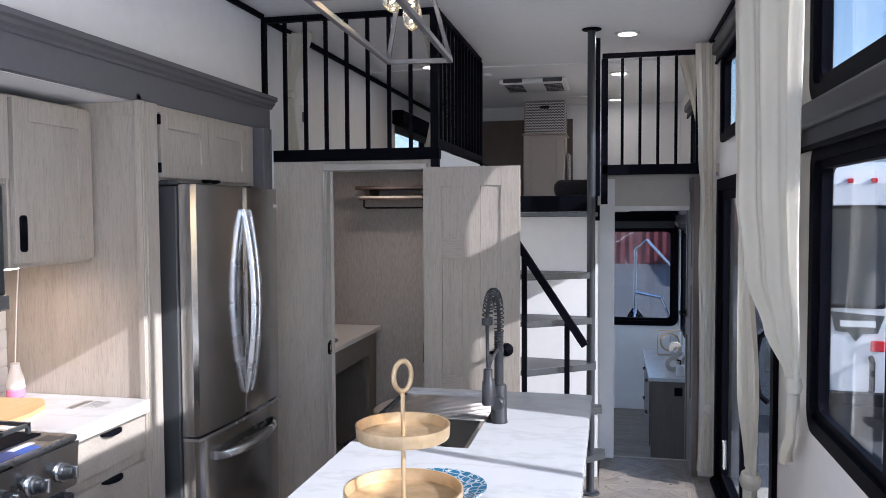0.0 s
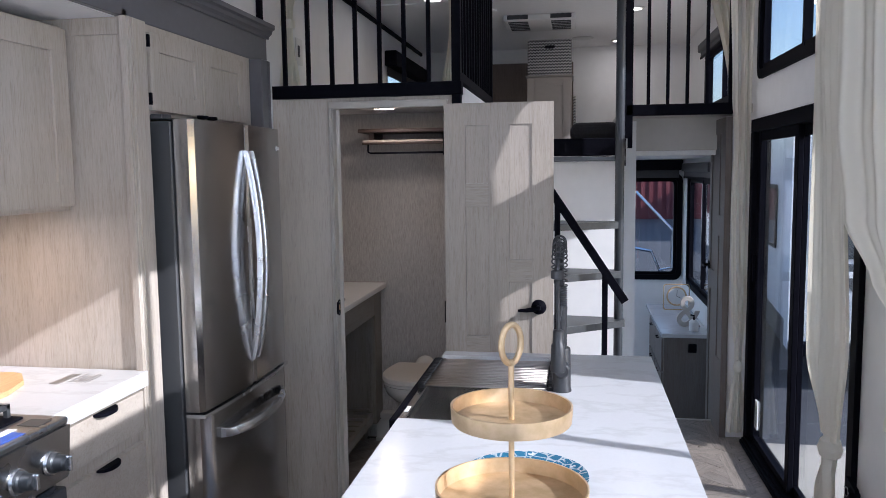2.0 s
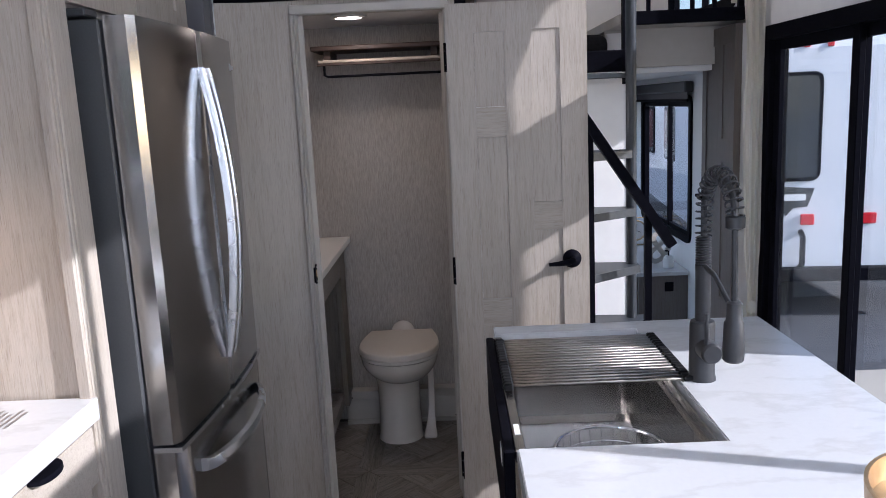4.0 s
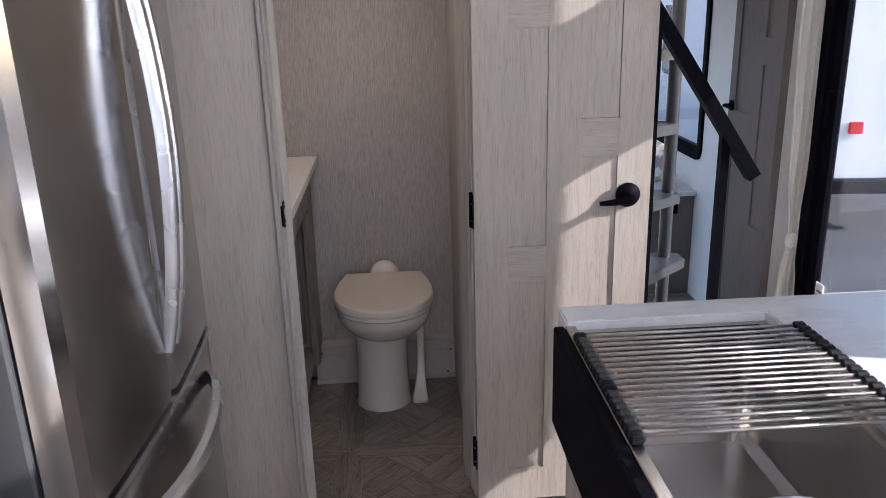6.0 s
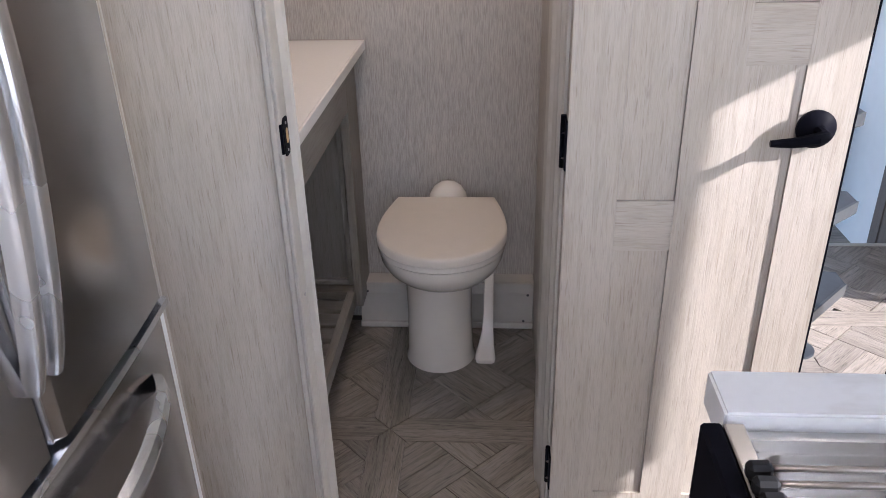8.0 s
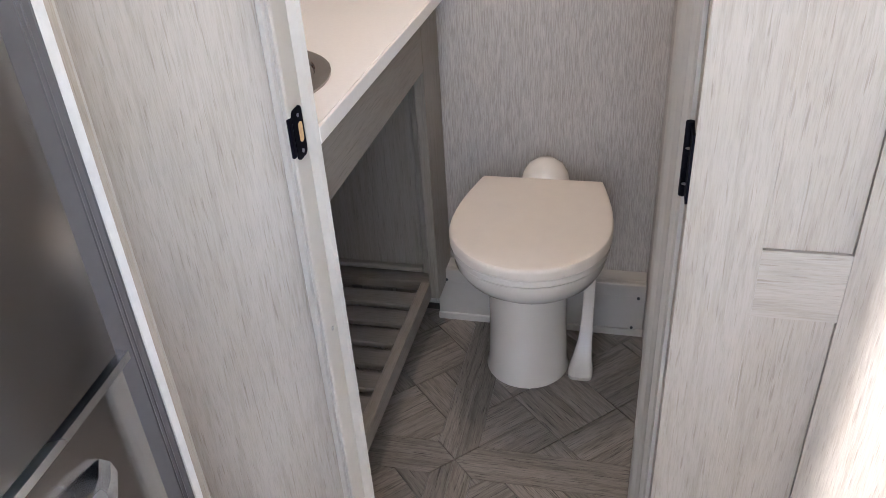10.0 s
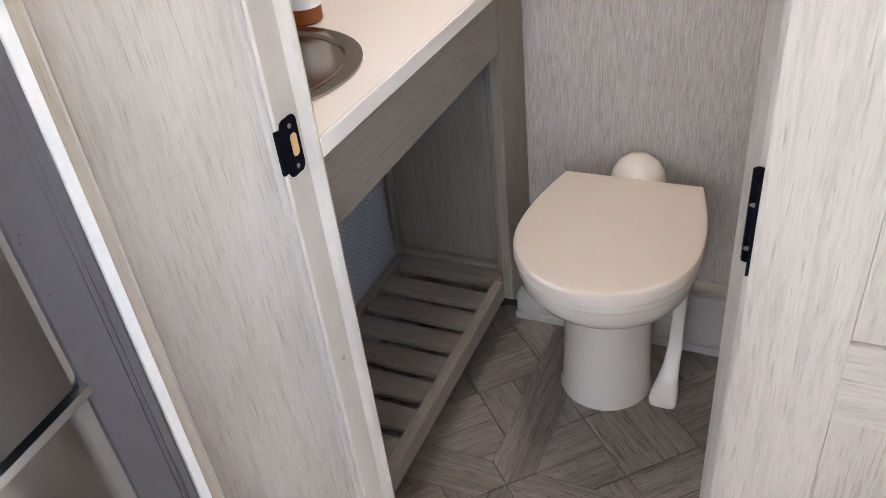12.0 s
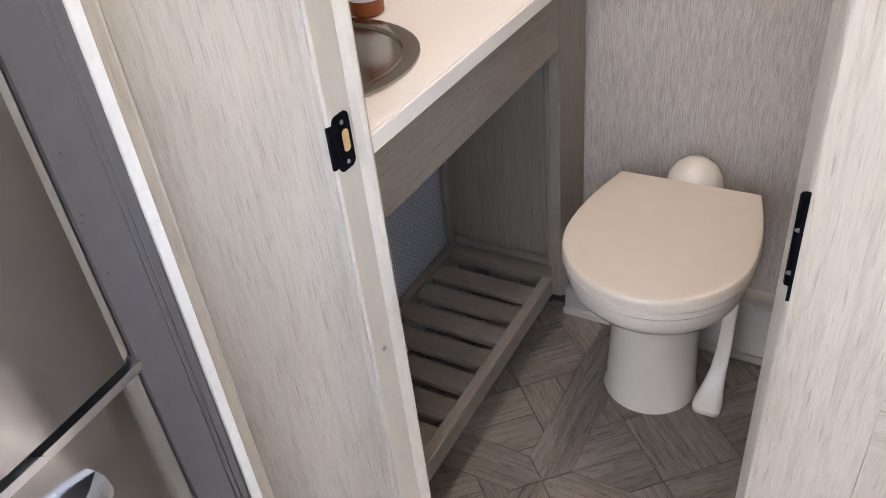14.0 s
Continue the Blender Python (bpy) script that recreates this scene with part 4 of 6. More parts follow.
part("back_panel", box(-1.805, -1.79, 4.016, 4.866, 0.0, 0.908), WEAVE, van, "grey woven textured back panel")
part("rear_foot", box(-1.785, -1.73, 4.79, 4.865, 0.0, 0.17, 0.002), WOOD_DARKER, van)
part("rear_foot", box(-1.60, -1.545, 4.79, 4.865, 0.0, 0.17, 0.002), WOOD_DARKER, van)
vt = thing("vanity_top", (-1.74, 4.46, 0.885), "white solid surface vanity countertop with a round basin cutout", "countertop")
BC, BR = (-1.652, 4.180), 0.160
N = 48
rect = []
for k in range(N):
    a = 2 * math.pi * k / N
    dx, dy = math.cos(a), math.sin(a)
    s = min((-1.422 - BC[0]) / dx if dx > 1e-6 else ((-2.045 - BC[0]) / dx if dx < -1e-6 else 9), (4.866 - BC[1]) / dy if dy > 1e-6 else ((4.018 - BC[1]) / dy if dy < -1e-6 else 9))
    rect.append((BC[0] + dx * s, BC[1] + dy * s))
for ca, cb in ((-1.422, 4.866), (-2.045, 4.866), (-2.045, 4.018), (-1.422, 4.018)):
    i = min(range(N), key=lambda q: abs((math.atan2(cb - BC[1], ca - BC[0]) - 2 * math.pi * q / N + math.pi) % (2 * math.pi) - math.pi))
    rect[i] = (ca, cb)
hole = [(BC[0] + BR * math.cos(2 * math.pi * k / N), BC[1] + BR * math.sin(2 * math.pi * k / N)) for k in range(N)]
part("slab", rings([[(x, y, 0.909) for x, y in hole], [(x, y, 0.936) for x, y in hole], [(x, y, 0.936) for x, y in rect], [(x, y, 0.909) for x, y in rect], [(x, y, 0.909) for x, y in hole]], False, False), SOLID_TOP, vt)
part("front_edge", box(-1.422, -1.416, 4.018, 4.866, 0.909, 0.936, 0.0015), SOLID_TOP, vt)
basin = thing("basin", (BC[0], BC[1], 0.8), "round brushed steel drop-in basin in the vanity top", "basin", shift=(0.002, 0, 0.004))
part("bowl", lathe([(0.182, 0.933), (0.182, 0.937), (0.174, 0.940), (0.156, 0.938), (0.148, 0.925), (0.142, 0.88), (0.128, 0.83), (0.09, 0.80), (0.03, 0.79), (0.03, 0.786), (0.092, 0.796), (0.132, 0.826), (0.147, 0.88), (0.158, 0.931)], (BC[0], BC[1], 0.0), 48), BASIN_STEEL, basin)
part("drain", lathe([(0.028, 0.789), (0.028, 0.793), (0.012, 0.7925)], (BC[0], BC[1], 0.0), 20), CHROME, basin)
bot = thing("soap_bottle", (-1.70, 4.43, 0.933), "small amber glass bottle on the vanity top", "bottle", shift=(0.03, -0.035, 0.004))
part("body", lathe([(0.026, 0.0), (0.030, 0.004), (0.031, 0.09), (0.024, 0.115), (0.012, 0.125), (0.012, 0.14)], (-1.70, 4.43, 0.933), 24), AMBER, bot)
part("label", lathe([(0.0313, 0.028), (0.0318, 0.030), (0.0318, 0.082), (0.0313, 0.084)], (-1.70, 4.43, 0.933), 24), PAPER, bot, "white paper label")
part("cap", lathe([(0.014, 0.141), (0.014, 0.16), (0.004, 0.165)], (-1.70, 4.43, 0.933), 16), BLACK, bot)

sh = thing("towel_shelf", (-1.2, 4.75, 1.68), "dark walnut wall shelf with a black hanging rail", "shelf", shift=(0, 0, 0.02))
part("top_board", box(-1.50, -0.90, 4.62, 4.868, 1.775, 1.795, 0.003), BROWN, sh)
part("lower_board", box(-1.47, -0.90, 4.62, 4.866, 1.722, 1.735, 0.002), WOOD_X, sh)
part("edge_strip", box(-1.475, -0.90, 4.612, 4.620, 1.710, 1.722, 0.002), BROWN, sh)
part("bracket", box(-1.45, -1.42, 4.66, 4.866, 1.735, 1.775), BROWN, sh)
part("bracket", box(-0.98, -0.95, 4.66, 4.866, 1.735, 1.775), BROWN, sh)
part("hanging_rail", tube([(-1.445, 4.63, 1.715), (-1.445, 4.625, 1.672), (-1.43, 4.622, 1.664), (-0.92, 4.622, 1.664), (-0.905, 4.625, 1.672), (-0.905, 4.63, 1.715)], 0.0055, 8), BLACK, sh)


def downlight(x, y, z, power, size=0.055, color=(1.0, 0.90, 0.78)):
    d = thing("ceiling_light", (x, y, z), "round white recessed ceiling light, switched on", "lamp", "recessed ceiling lights")
    part("trim_ring", lathe([(size * 1.0, -0.001), (size * 1.35, -0.001), (size * 1.35, -0.006), (size, -0.010), (size, -0.004)], (x, y, z), 24), PLASTIC, d)
    part("lens", lathe([(size * 0.98, -0.0035), (size * 0.98, -0.008), (size * 0.3, -0.010)], (x, y, z), 24), GLOW_WARM, d)
    lamp("downlight", look((x, y, z - 0.02), (x, y + 0.0001, z - 1)), power, size * 2, color)


downlight(-1.30, 4.42, 1.914, 0.9, color=(1.0, 0.80, 0.60))
downlight(0.105, 4.85, 2.699, 0.8)
downlight(0.07, 6.20, 2.699, 0.7)
downlight(0.05, 7.60, 2.699, 0.5)
downlight(-1.25, 5.6, 2.699, 0.7)
downlight(0.10, 7.1, 1.659, 1.0)


# ---- refrigerator ----
fr = thing("refrigerator", (-1.98, 3.31, 0.0), "brushed steel french door refrigerator with a bottom freezer drawer", "refrigerator")
FA, FB, FM = 2.925, 3.72, 3.33


def bulge(y, edge=-1.602, mid=-1.584):
    k = (y - FM) / (FB - FM)
    return edge + (mid - edge) * (1 - k * k)


def door_skin(a, b, z0, z1, back=-1.668, lip=0.014):
    n = 22
    pts = []
    for k in range(n + 1):
        y = a + (b - a) * k / n
        x = bulge(y)
        e = min(y - a, b - y)
        if e < lip:
            x -= lip * (1 - math.sqrt(max(0.0, 1 - (1 - e / lip) ** 2)))
        pts.append((x, y))
    pts = [(back, a), *pts, (back, b)]
    return prism(pts, z0, z1, "z", True)


part("cabinet", box(-2.34, -1.674, 2.915, 3.715, 0.03, 1.765, 0.004), FRIDGE_SIDE, fr, "dark grey painted cabinet")
d1 = part("door", door_skin(FA, FM - 0.003, 0.754, 1.772), FRIDGE_STEEL, fr)
d2 = part("door", door_skin(FM + 0.003, FB, 0.754, 1.772), FRIDGE_STEEL, fr)
part("door_seal", box(-1.602, -1.590, FM - 0.0022, FM + 0.0022, 0.758, 1.768), BRIGHT_STEEL, fr, "bright strip between the doors")
dr = part("freezer_drawer", door_skin(FA, FB, 0.08, 0.733), FRIDGE_STEEL, fr)
part("drawer_lip", prism([(-1.668, FA), *[(bulge(FA + (FB - FA) * k / 20) + 0.006, FA + (FB - FA) * k / 20) for k in range(21)], (-1.668, FB)], 0.733, 0.746, "z"), BRIGHT_STEEL, dr)
part("toe_grille", box(-2.2, -1.70, 2.92, 3.70, 0.0, 0.078), BLACK, fr)
part("hinge_cover", box(-1.80, -1.70, 2.915, 2.98, 1.772, 1.79, 0.004), FRIDGE_SIDE, fr)
part("hinge_cover", box(-1.80, -1.70, 3.64, 3.705, 1.772, 1.79, 0.004), FRIDGE_SIDE, fr)


def bow(y, z0=0.853, z1=1.672, n=30):
    """A flat bowed handle that curves out from the door."""
    loops = []
    for k in range(n + 1):
        t = k / n
        s = math.sin(math.pi * t) ** 0.8
        z = z0 + (z1 - z0) * t
        c = Vector((bulge(y) + 0.004 + 0.048 * s, y, z))
        w = 0.0075 + 0.0065 * s
        loops.append([c + Vector((d, o * w, 0)) for d, o in ((-0.011, -0.9), (-0.006, -1.0), (0.008, -1.0), (0.012, -0.8), (0.0135, 0.0), (0.012, 0.8), (0.008, 1.0), (-0.006, 1.0), (-0.011, 0.9))])
    return rings(loops, True, True)


part("handle", bow(FM - 0.022), BRIGHT_STEEL, d1)
part("handle", bow(FM + 0.022), BRIGHT_STEEL, d2)
n = 24
loops = []
for k in range(n + 1):
    t = k / n
    y = FA + 0.11 + (FB - FA - 0.22) * t
    s = math.sin(math.pi * t) ** 0.6
    c = Vector((bulge(y) + 0.010 + 0.045 * s, y, 0.646 - 0.012 * s))
    loops.append([c + Vector((dx, 0, dz_)) for dx, dz_ in ((-0.010, -0.018), (0.006, -0.016), (0.011, 0.0), (0.006, 0.016), (-0.010, 0.018))])
part("handle", rings(loops), BRIGHT_STEEL, dr)
part("badge", tube([(bulge(3.68) - 0.001, 3.672, 1.69), (bulge(3.68) + 0.002, 3.672, 1.69)], 0.011, 16), PLASTIC, d2, "small round maker's badge")
part("badge_bar", box(bulge(3.69) - 0.002, bulge(3.69) + 0.002, 3.688, 3.706, 1.684, 1.696), PLASTIC, d2)

# ---- kitchen cabinets ----
pn = thing("fridge_side_panel", (-2.03, 2.81, 0.0), "tall pale oak panel between the counter and the fridge", "panel")
part("panel", box(-2.355, -1.74, 2.77, 2.795, 0.0, 2.108), WOOD, pn)
part("front_stile", box(-1.745, -1.718, 2.752, 2.868, 0.0, 2.085, 0.002), WOOD, pn)
for q in (2.765, 2.785):
    part("bead", tube([(-1.718, q, 0.0), (-1.718, q, 2.084)], 0.004, 6), WOOD, pn)
part("side_frame", box(-2.355, -1.746, 2.762, 2.769, 2.03, 2.083), WOOD, pn)


def shaker(parent, axis, at, a0, a1, z0, z1, mat, t=0.018, w=0.055, out=1):
    """A framed cabinet door or drawer front, facing +x (out=1) or -x, or -y with axis y."""
    def bx_(p0, p1, q0, q1, d0, d1, bev=0.0015):
        lo, hi = sorted((at + out * d0, at + out * d1))
        return box(lo, hi, p0, p1, q0, q1, bev) if axis == "x" else box(p0, p1, lo, hi, q0, q1, bev)
    d = part("door", join(bx_(a0, a0 + w, z0, z1, 0, t), bx_(a1 - w, a1, z0, z1, 0, t), bx_(a0 + w, a1 - w, z1 - w, z1, 0, t - 0.0005, 0), bx_(a0 + w, a1 - w, z0, z0 + w, 0, t - 0.0005, 0)), mat, parent)
    part("door_panel", bx_(a0 + w - 0.002, a1 - w + 0.002, z0 + w - 0.002, z1 - w + 0.002, 0.001, t - 0.009, 0), mat, d)
    return d


def cup_pull(parent, x, y, z, w=0.05):
    loops = []
    for k in range(13):
        u = -1 + k / 6
        s = math.sqrt(max(0.0, 1 - u * u))
        loops.append([(x, y + w * u, z), (x + 0.004 + 0.024 * s, y + w * u, z), (x + 0.004 + 0.026 * s, y + w * u, z - 0.006 - 0.006 * s), (x, y + w * u, z - 0.006 - 0.010 * s)])
    part("handle", rings(loops, True, False), BLACK, parent, "black cup pull")


uc = thing("upper_cabinet", (-2.1, 2.5, 1.50), "whitewashed oak wall cabinet with a framed door", "cabinet", "kitchen wall cabinets", shift=(0, 0, -0.027))
part("body", box(-2.355, -1.95, 2.34, 2.76, 1.50, 2.085, 0.002), WOOD, uc)
ud = shaker(uc, "x", -1.948, 2.35, 2.752, 1.515, 2.075, WOOD, 0.02, 0.075)
part("handle", join(prism(rounded(2.367, 2.393, 1.555, 1.68, 0.012), -1.928, -1.918, "x")), BLACK, ud, "long black pull")
uf = thing("fridge_top_cabinet", (-1.95, 3.25, 1.80), "whitewashed oak cabinet with two framed doors above the fridge", "cabinet", "kitchen wall cabinets", shift=(-0.022, 0, -0.012))
part("body", box(-2.34, -1.722, 2.886, 3.757, 1.797, 2.105, 0.002), WOOD, uf)
for a, b, hy in ((2.895, 3.27, 3.235), (3.276, 3.655, 3.31)):
    fd = shaker(uf, "x", -1.72, a, b, 1.812, 2.07, WOOD, 0.02, 0.06)
    cup_pull(fd, -1.70, hy, 1.815, 0.03)
for hz in (1.83, 2.02):
    part("hinge", box(-1.712, -1.696, 2.884, 2.894, hz, hz + 0.04, 0.002), BLACK, uf)

mw = thing("microwave", (-2.1, 2.0, 1.36), "black glass microwave with a steel frame above the range", "microwave", shift=(0, 0, -0.027))
part("body", box(-2.355, -1.96, 1.62, 2.333, 1.36, 1.78, 0.004), GUNMETAL, mw)
part("door_glass", box(-1.96, -1.945, 1.64, 2.31, 1.42, 1.76, 0.003), TINTED, mw)
part("lower_strip", box(-1.96, -1.942, 1.64, 2.33, 1.365, 1.415, 0.003), RANGE_STEEL, mw)
mc = thing("microwave_cabinet", (-2.1, 2.0, 1.79), "whitewashed oak cabinet above the microwave", "cabinet", "kitchen wall cabinets", shift=(0, 0, -0.027))
part("body", box(-2.355, -1.95, 1.2, 2.337, 1.785, 2.085, 0.002), WOOD, mc)
shaker(mc, "x", -1.948, 1.98, 2.33, 1.80, 2.075, WOOD, 0.02, 0.06)
ul = thing("under_cabinet_light", (-2.1, 2.42, 1.49), "small round warm light under the wall cabinet", "lamp", shift=(0, 0, -0.027))
part("lens", lathe([(0.035, 0.0), (0.035, -0.008), (0.02, -0.012)], (-2.06, 2.46, 1.4995), 20), GLOW_WARM, ul)
lamp("under_cabinet", look((-2.06, 2.46, 1.453), (-2.06, 2.4601, 0.5)), 0.9, 0.07, (1.0, 0.70, 0.46))
bs = thing("backsplash", (-2.35, 2.2, 0.97), "white slatted backsplash tiles behind the counter", "backsplash", "", "structure")
part("sheet", box(-2.358, -2.352, 1.2, 2.768, 0.97, 1.5), PLASTIC, bs)
for k in range(7):
    part("tile", box(-2.352, -2.346, 1.2, 2.768, 0.975 + 0.075 * k, 1.045 + 0.075 * k, 0.002), PLASTIC, bs)

bc = thing("base_cabinet", (-2.04, 2.53, 0.0), "pale oak base cabinet with stacked drawers", "cabinet", shift=(0, 0, -0.025))
part("body", box(-2.355, -1.745, 2.295, 2.764, 0.08, 0.918), WOOD, bc)
part("toe_kick", box(-2.3, -1.80, 2.295, 2.764, 0.025, 0.079), CHARCOAL, bc)
for z0_, z1_ in ((0.775, 0.905), (0.46, 0.735), (0.10, 0.42)):
    f = part("drawer", box(-1.745, -1.724, 2.30, 2.752, z0_, z1_, 0.002), WOOD_X, bc)
    cup_pull(f, -1.724, 2.535, z1_ + 0.003, 0.055)
ct1 = thing("kitchen_counter", (-2.03, 2.5, 0.92), "white marbled quartz counter beside the range", "countertop", shift=(0, 0, -0.025))
part("slab", box(-2.352, -1.708, 2.275, 2.762, 0.920, 0.970, 0.003, 2), QUARTZ, ct1)
part("label_plate", box(-1.93, -1.90, 2.57, 2.69, 0.9702, 0.9712), SCREW, ct1, "small grey label plate")
for k in range(5):
    part("print_line", box(-1.885 + 0.014 * k, -1.879 + 0.014 * k, 2.60, 2.70 - 0.012 * (k % 3), 0.9702, 0.9708), SCREW, ct1)
cb = solo("cutting_board", prism([(x, y) for x, y in [(-2.33, 2.30), (-1.99, 2.30), (-1.96, 2.34), (-1.965, 2.44), (-2.0, 2.55), (-2.06, 2.62), (-2.10, 2.635), (-2.33, 2.60)]], 0.9455, 0.961, "z"), BAMBOO, "bamboo cutting board lying on the counter", "cutting board")
sb = thing("soap_dispenser", (-2.27, 2.69, 0.97), "white dispenser with pink soap on the counter", "bottle", shift=(0, 0, -0.025))
part("body", lathe([(0.028, 0.03), (0.034, 0.04), (0.03, 0.075), (0.018, 0.115), (0.016, 0.135), (0.004, 0.136)], (-2.235, 2.68, 0.971), 20), PLASTIC, sb)
part("soap", lathe([(0.022, 0.0), (0.034, 0.006), (0.0345, 0.03), (0.030, 0.036)], (-2.235, 2.68, 0.971), 20), PINK, sb)
part("wire", tube([(-2.235, 2.68, 1.105), (-2.24, 2.70, 1.30), (-2.24, 2.72, 1.498)], 0.0025, 6), PLASTIC, sb)

rg = thing("range", (-2.0, 1.95, 0.0), "stainless gas range with cast grates and large knobs", "range", shift=(0, 0, -0.025))
part("body", box(-2.345, -1.70, 1.66, 2.272, 0.025, 0.90, 0.004), RANGE_STEEL, rg)
part("cooktop", box(-2.345, -1.655, 1.655, 2.274, 0.955, 0.975, 0.006, 2), RANGE_STEEL, rg)
part("control_panel", prism([(-1.70, 0.80), (-1.662, 0.81), (-1.650, 0.954), (-1.70, 0.954)], 1.657, 2.272, "y"), RANGE_STEEL, rg)
part("oven_door", box(-1.70, -1.665, 1.665, 2.265, 0.17, 0.785, 0.004), TINTED, rg)
part("oven_handle", tube([(-1.64, 1.70, 0.745), (-1.62, 1.72, 0.745), (-1.62, 2.21, 0.745), (-1.64, 2.23, 0.745)], 0.012, 10), BRIGHT_STEEL, rg)
part("burner_tray", box(-2.31, -1.76, 1.70, 2.235, 0.975, 0.981), BLACK, rg)
for ky in (2.195, 2.07, 1.945, 1.82):
    kb = part("knob", tube([(-1.655, ky, 0.875), (-1.640, ky, 0.876), (-1.636, ky, 0.876), (-1.612, ky, 0.878), (-1.607, ky, 0.878)], [0.026, 0.026, 0.022, 0.020, 0.014], 24), GUNMETAL, rg)
    part("bezel", tube([(-1.6545, ky, 0.875), (-1.647, ky, 0.8755)], [0.033, 0.030], 28), BRIGHT_STEEL, kb, "bright steel ring")
    part("grip", box(-1.612, -1.596, ky - 0.005, ky + 0.005, 0.858, 0.898, 0.003, 2), BRIGHT_STEEL, kb)
for gy in (1.72, 1.98):
    gr = part("grate", join(*[box(-2.29, -1.79, gy + q, gy + q + 0.012, 1.005, 1.017) for q in (0.0, 0.118, 0.236)], *[box(-2.29 + q, -2.278 + q, gy, gy + 0.248, 1.003, 1.015) for q in (0, 0.16, 0.33, 0.488)],
                            *[box(-2.29 + q, -2.278 + q, gy + w, gy + w + 0.012, 0.981, 1.004) for q in (0, 0.488) for w in (0, 0.236)]), GUNMETAL, rg)
part("blue_label", box(-1.74, -1.672, 1.92, 2.13, 0.9752, 0.9765), BLUE_TAG, rg)
part("white_label", box(-1.735, -1.71, 2.06, 2.15, 0.9766, 0.9775), PAPER, rg)
part("grey_label", box(-1.735, -1.675, 2.18, 2.235, 0.9752, 0.9762), GUNMETAL, rg)

# ---- island ----
isl = thing("kitchen_island", (-0.43, 2.35, 0.0), "pale oak kitchen island base", "island")
part("body_near", box(-0.785, -0.085, 1.43, 2.50, 0.08, 0.863), WOOD, isl)
part("body_far", box(-0.785, -0.085, 3.225, 3.262, 0.08, 0.863), WOOD, isl)
part("body_side", box(-0.395, -0.085, 2.50, 3.225, 0.08, 0.863), WOOD, isl)
part("body_under_sink", box(-0.785, -0.395, 2.50, 3.225, 0.08, 0.64), WOOD, isl)
part("toe_kick", box(-0.75, -0.12, 1.47, 3.23, 0.0, 0.079), CHARCOAL, isl)
for a, b in ((1.45, 1.96), (1.975, 2.485)):
    shaker(isl, "x", -0.786, a, b, 0.10, 0.85, WOOD, 0.018, 0.06, -1)
for a, b in ((2.51, 2.86), (2.866, 3.215)):
    shaker(isl, "x", -0.786, a, b, 0.10, 0.625, WOOD, 0.018, 0.06, -1)
it = thing("island_top", (-0.43, 2.35, 0.885), "white marbled quartz island countertop with a sink cutout", "countertop", shift=(0, 0, -0.022))
top = bmesh.new()
TX, TY = (-0.808, -0.418, -0.052), (1.38, 2.494, 3.225, 3.300)
gv = {}
for zz in (0.887, 0.932):
    for x in TX:
        for y in TY:
            gv[(x, y, zz)] = top.verts.new((x, y, zz))
cells = [(i, j) for i in range(2) for j in range(3) if not (i == 0 and j == 1)]
for i, j in cells:
    for zz in (0.887, 0.932):
        top.faces.new([gv[(TX[a], TY[b], zz)] for a, b in ((i, j), (i + 1, j), (i + 1, j + 1), (i, j + 1))])
    for (di, dj), (p, q) in (((-1, 0), ((i, j), (i, j + 1))), ((1, 0), ((i + 1, j), (i + 1, j + 1))), ((0, -1), ((i, j), (i + 1, j))), ((0, 1), ((i, j + 1), (i + 1, j + 1)))):
        if (i + di, j + dj) not in cells:
            top.faces.new([gv[(TX[p[0]], TY[p[1]], 0.887)], gv[(TX[q[0]], TY[q[1]], 0.887)], gv[(TX[q[0]], TY[q[1]], 0.932)], gv[(TX[p[0]], TY[p[1]], 0.932)]])
bmesh.ops.recalc_face_normals(top, faces=top.faces[:])
bmesh.ops.bevel(top, geom=[e for e in top.edges if e.calc_face_angle(0) > 1.0], offset=0.003, segments=2, affect="EDGES")
part("slab", top, QUARTZ, it)
part("support_strip", join(box(-0.80, -0.786, 1.40, 2.49, 0.878, 0.8865), box(-0.0845, -0.07, 1.40, 3.27, 0.878, 0.8865)), WOOD, it)

sk = thing("kitchen_sink", (-0.62, 2.86, 0.68), "dark steel apron front sink set into the island", "sink", shift=(0, 0, -0.022))
part("apron", box(-0.833, -0.812, 2.497, 3.222, 0.722, 0.925, 0.003), BLACK, sk)
part("rim", join(box(-0.811, -0.79, 2.498, 3.221, 0.90, 0.925, 0.002), box(-0.4405, -0.4225, 2.498, 3.221, 0.895, 0.915), box(-0.789, -0.441, 2.498, 2.512, 0.895, 0.915), box(-0.789, -0.441, 3.207, 3.221, 0.895, 0.915)), SINK_STEEL, sk)
inner, outer = (-0.786, -0.446, 2.515, 3.204), (-0.792, -0.440, 2.509, 3.210)


def rect_loop(r, z, rad):
    return [(x, y, z) for x, y in rounded(r[0], r[1], r[2], r[3], rad)]


part("basin", rings([rect_loop(outer, 0.90, 0.03), rect_loop(inner, 0.90, 0.03), rect_loop((-0.776, -0.456, 2.525, 3.194), 0.70, 0.03), rect_loop((-0.756, -0.476, 2.545, 3.174), 0.686, 0.02), rect_loop((-0.66, -0.572, 2.80, 2.92), 0.683, 0.02), rect_loop((-0.618, -0.614, 2.858, 2.862), 0.683, 0.001)], False, False), SINK_STEEL, sk)
part("drain", lathe([(0.045, 0.0), (0.045, 0.003), (0.03, 0.001)], (-0.616, 2.86, 0.6835), 24), CHROME, sk)
part("label", box(-0.834, -0.8332, 2.55, 2.60, 0.87, 0.90), PAPER, sk, "white paper label with red print")
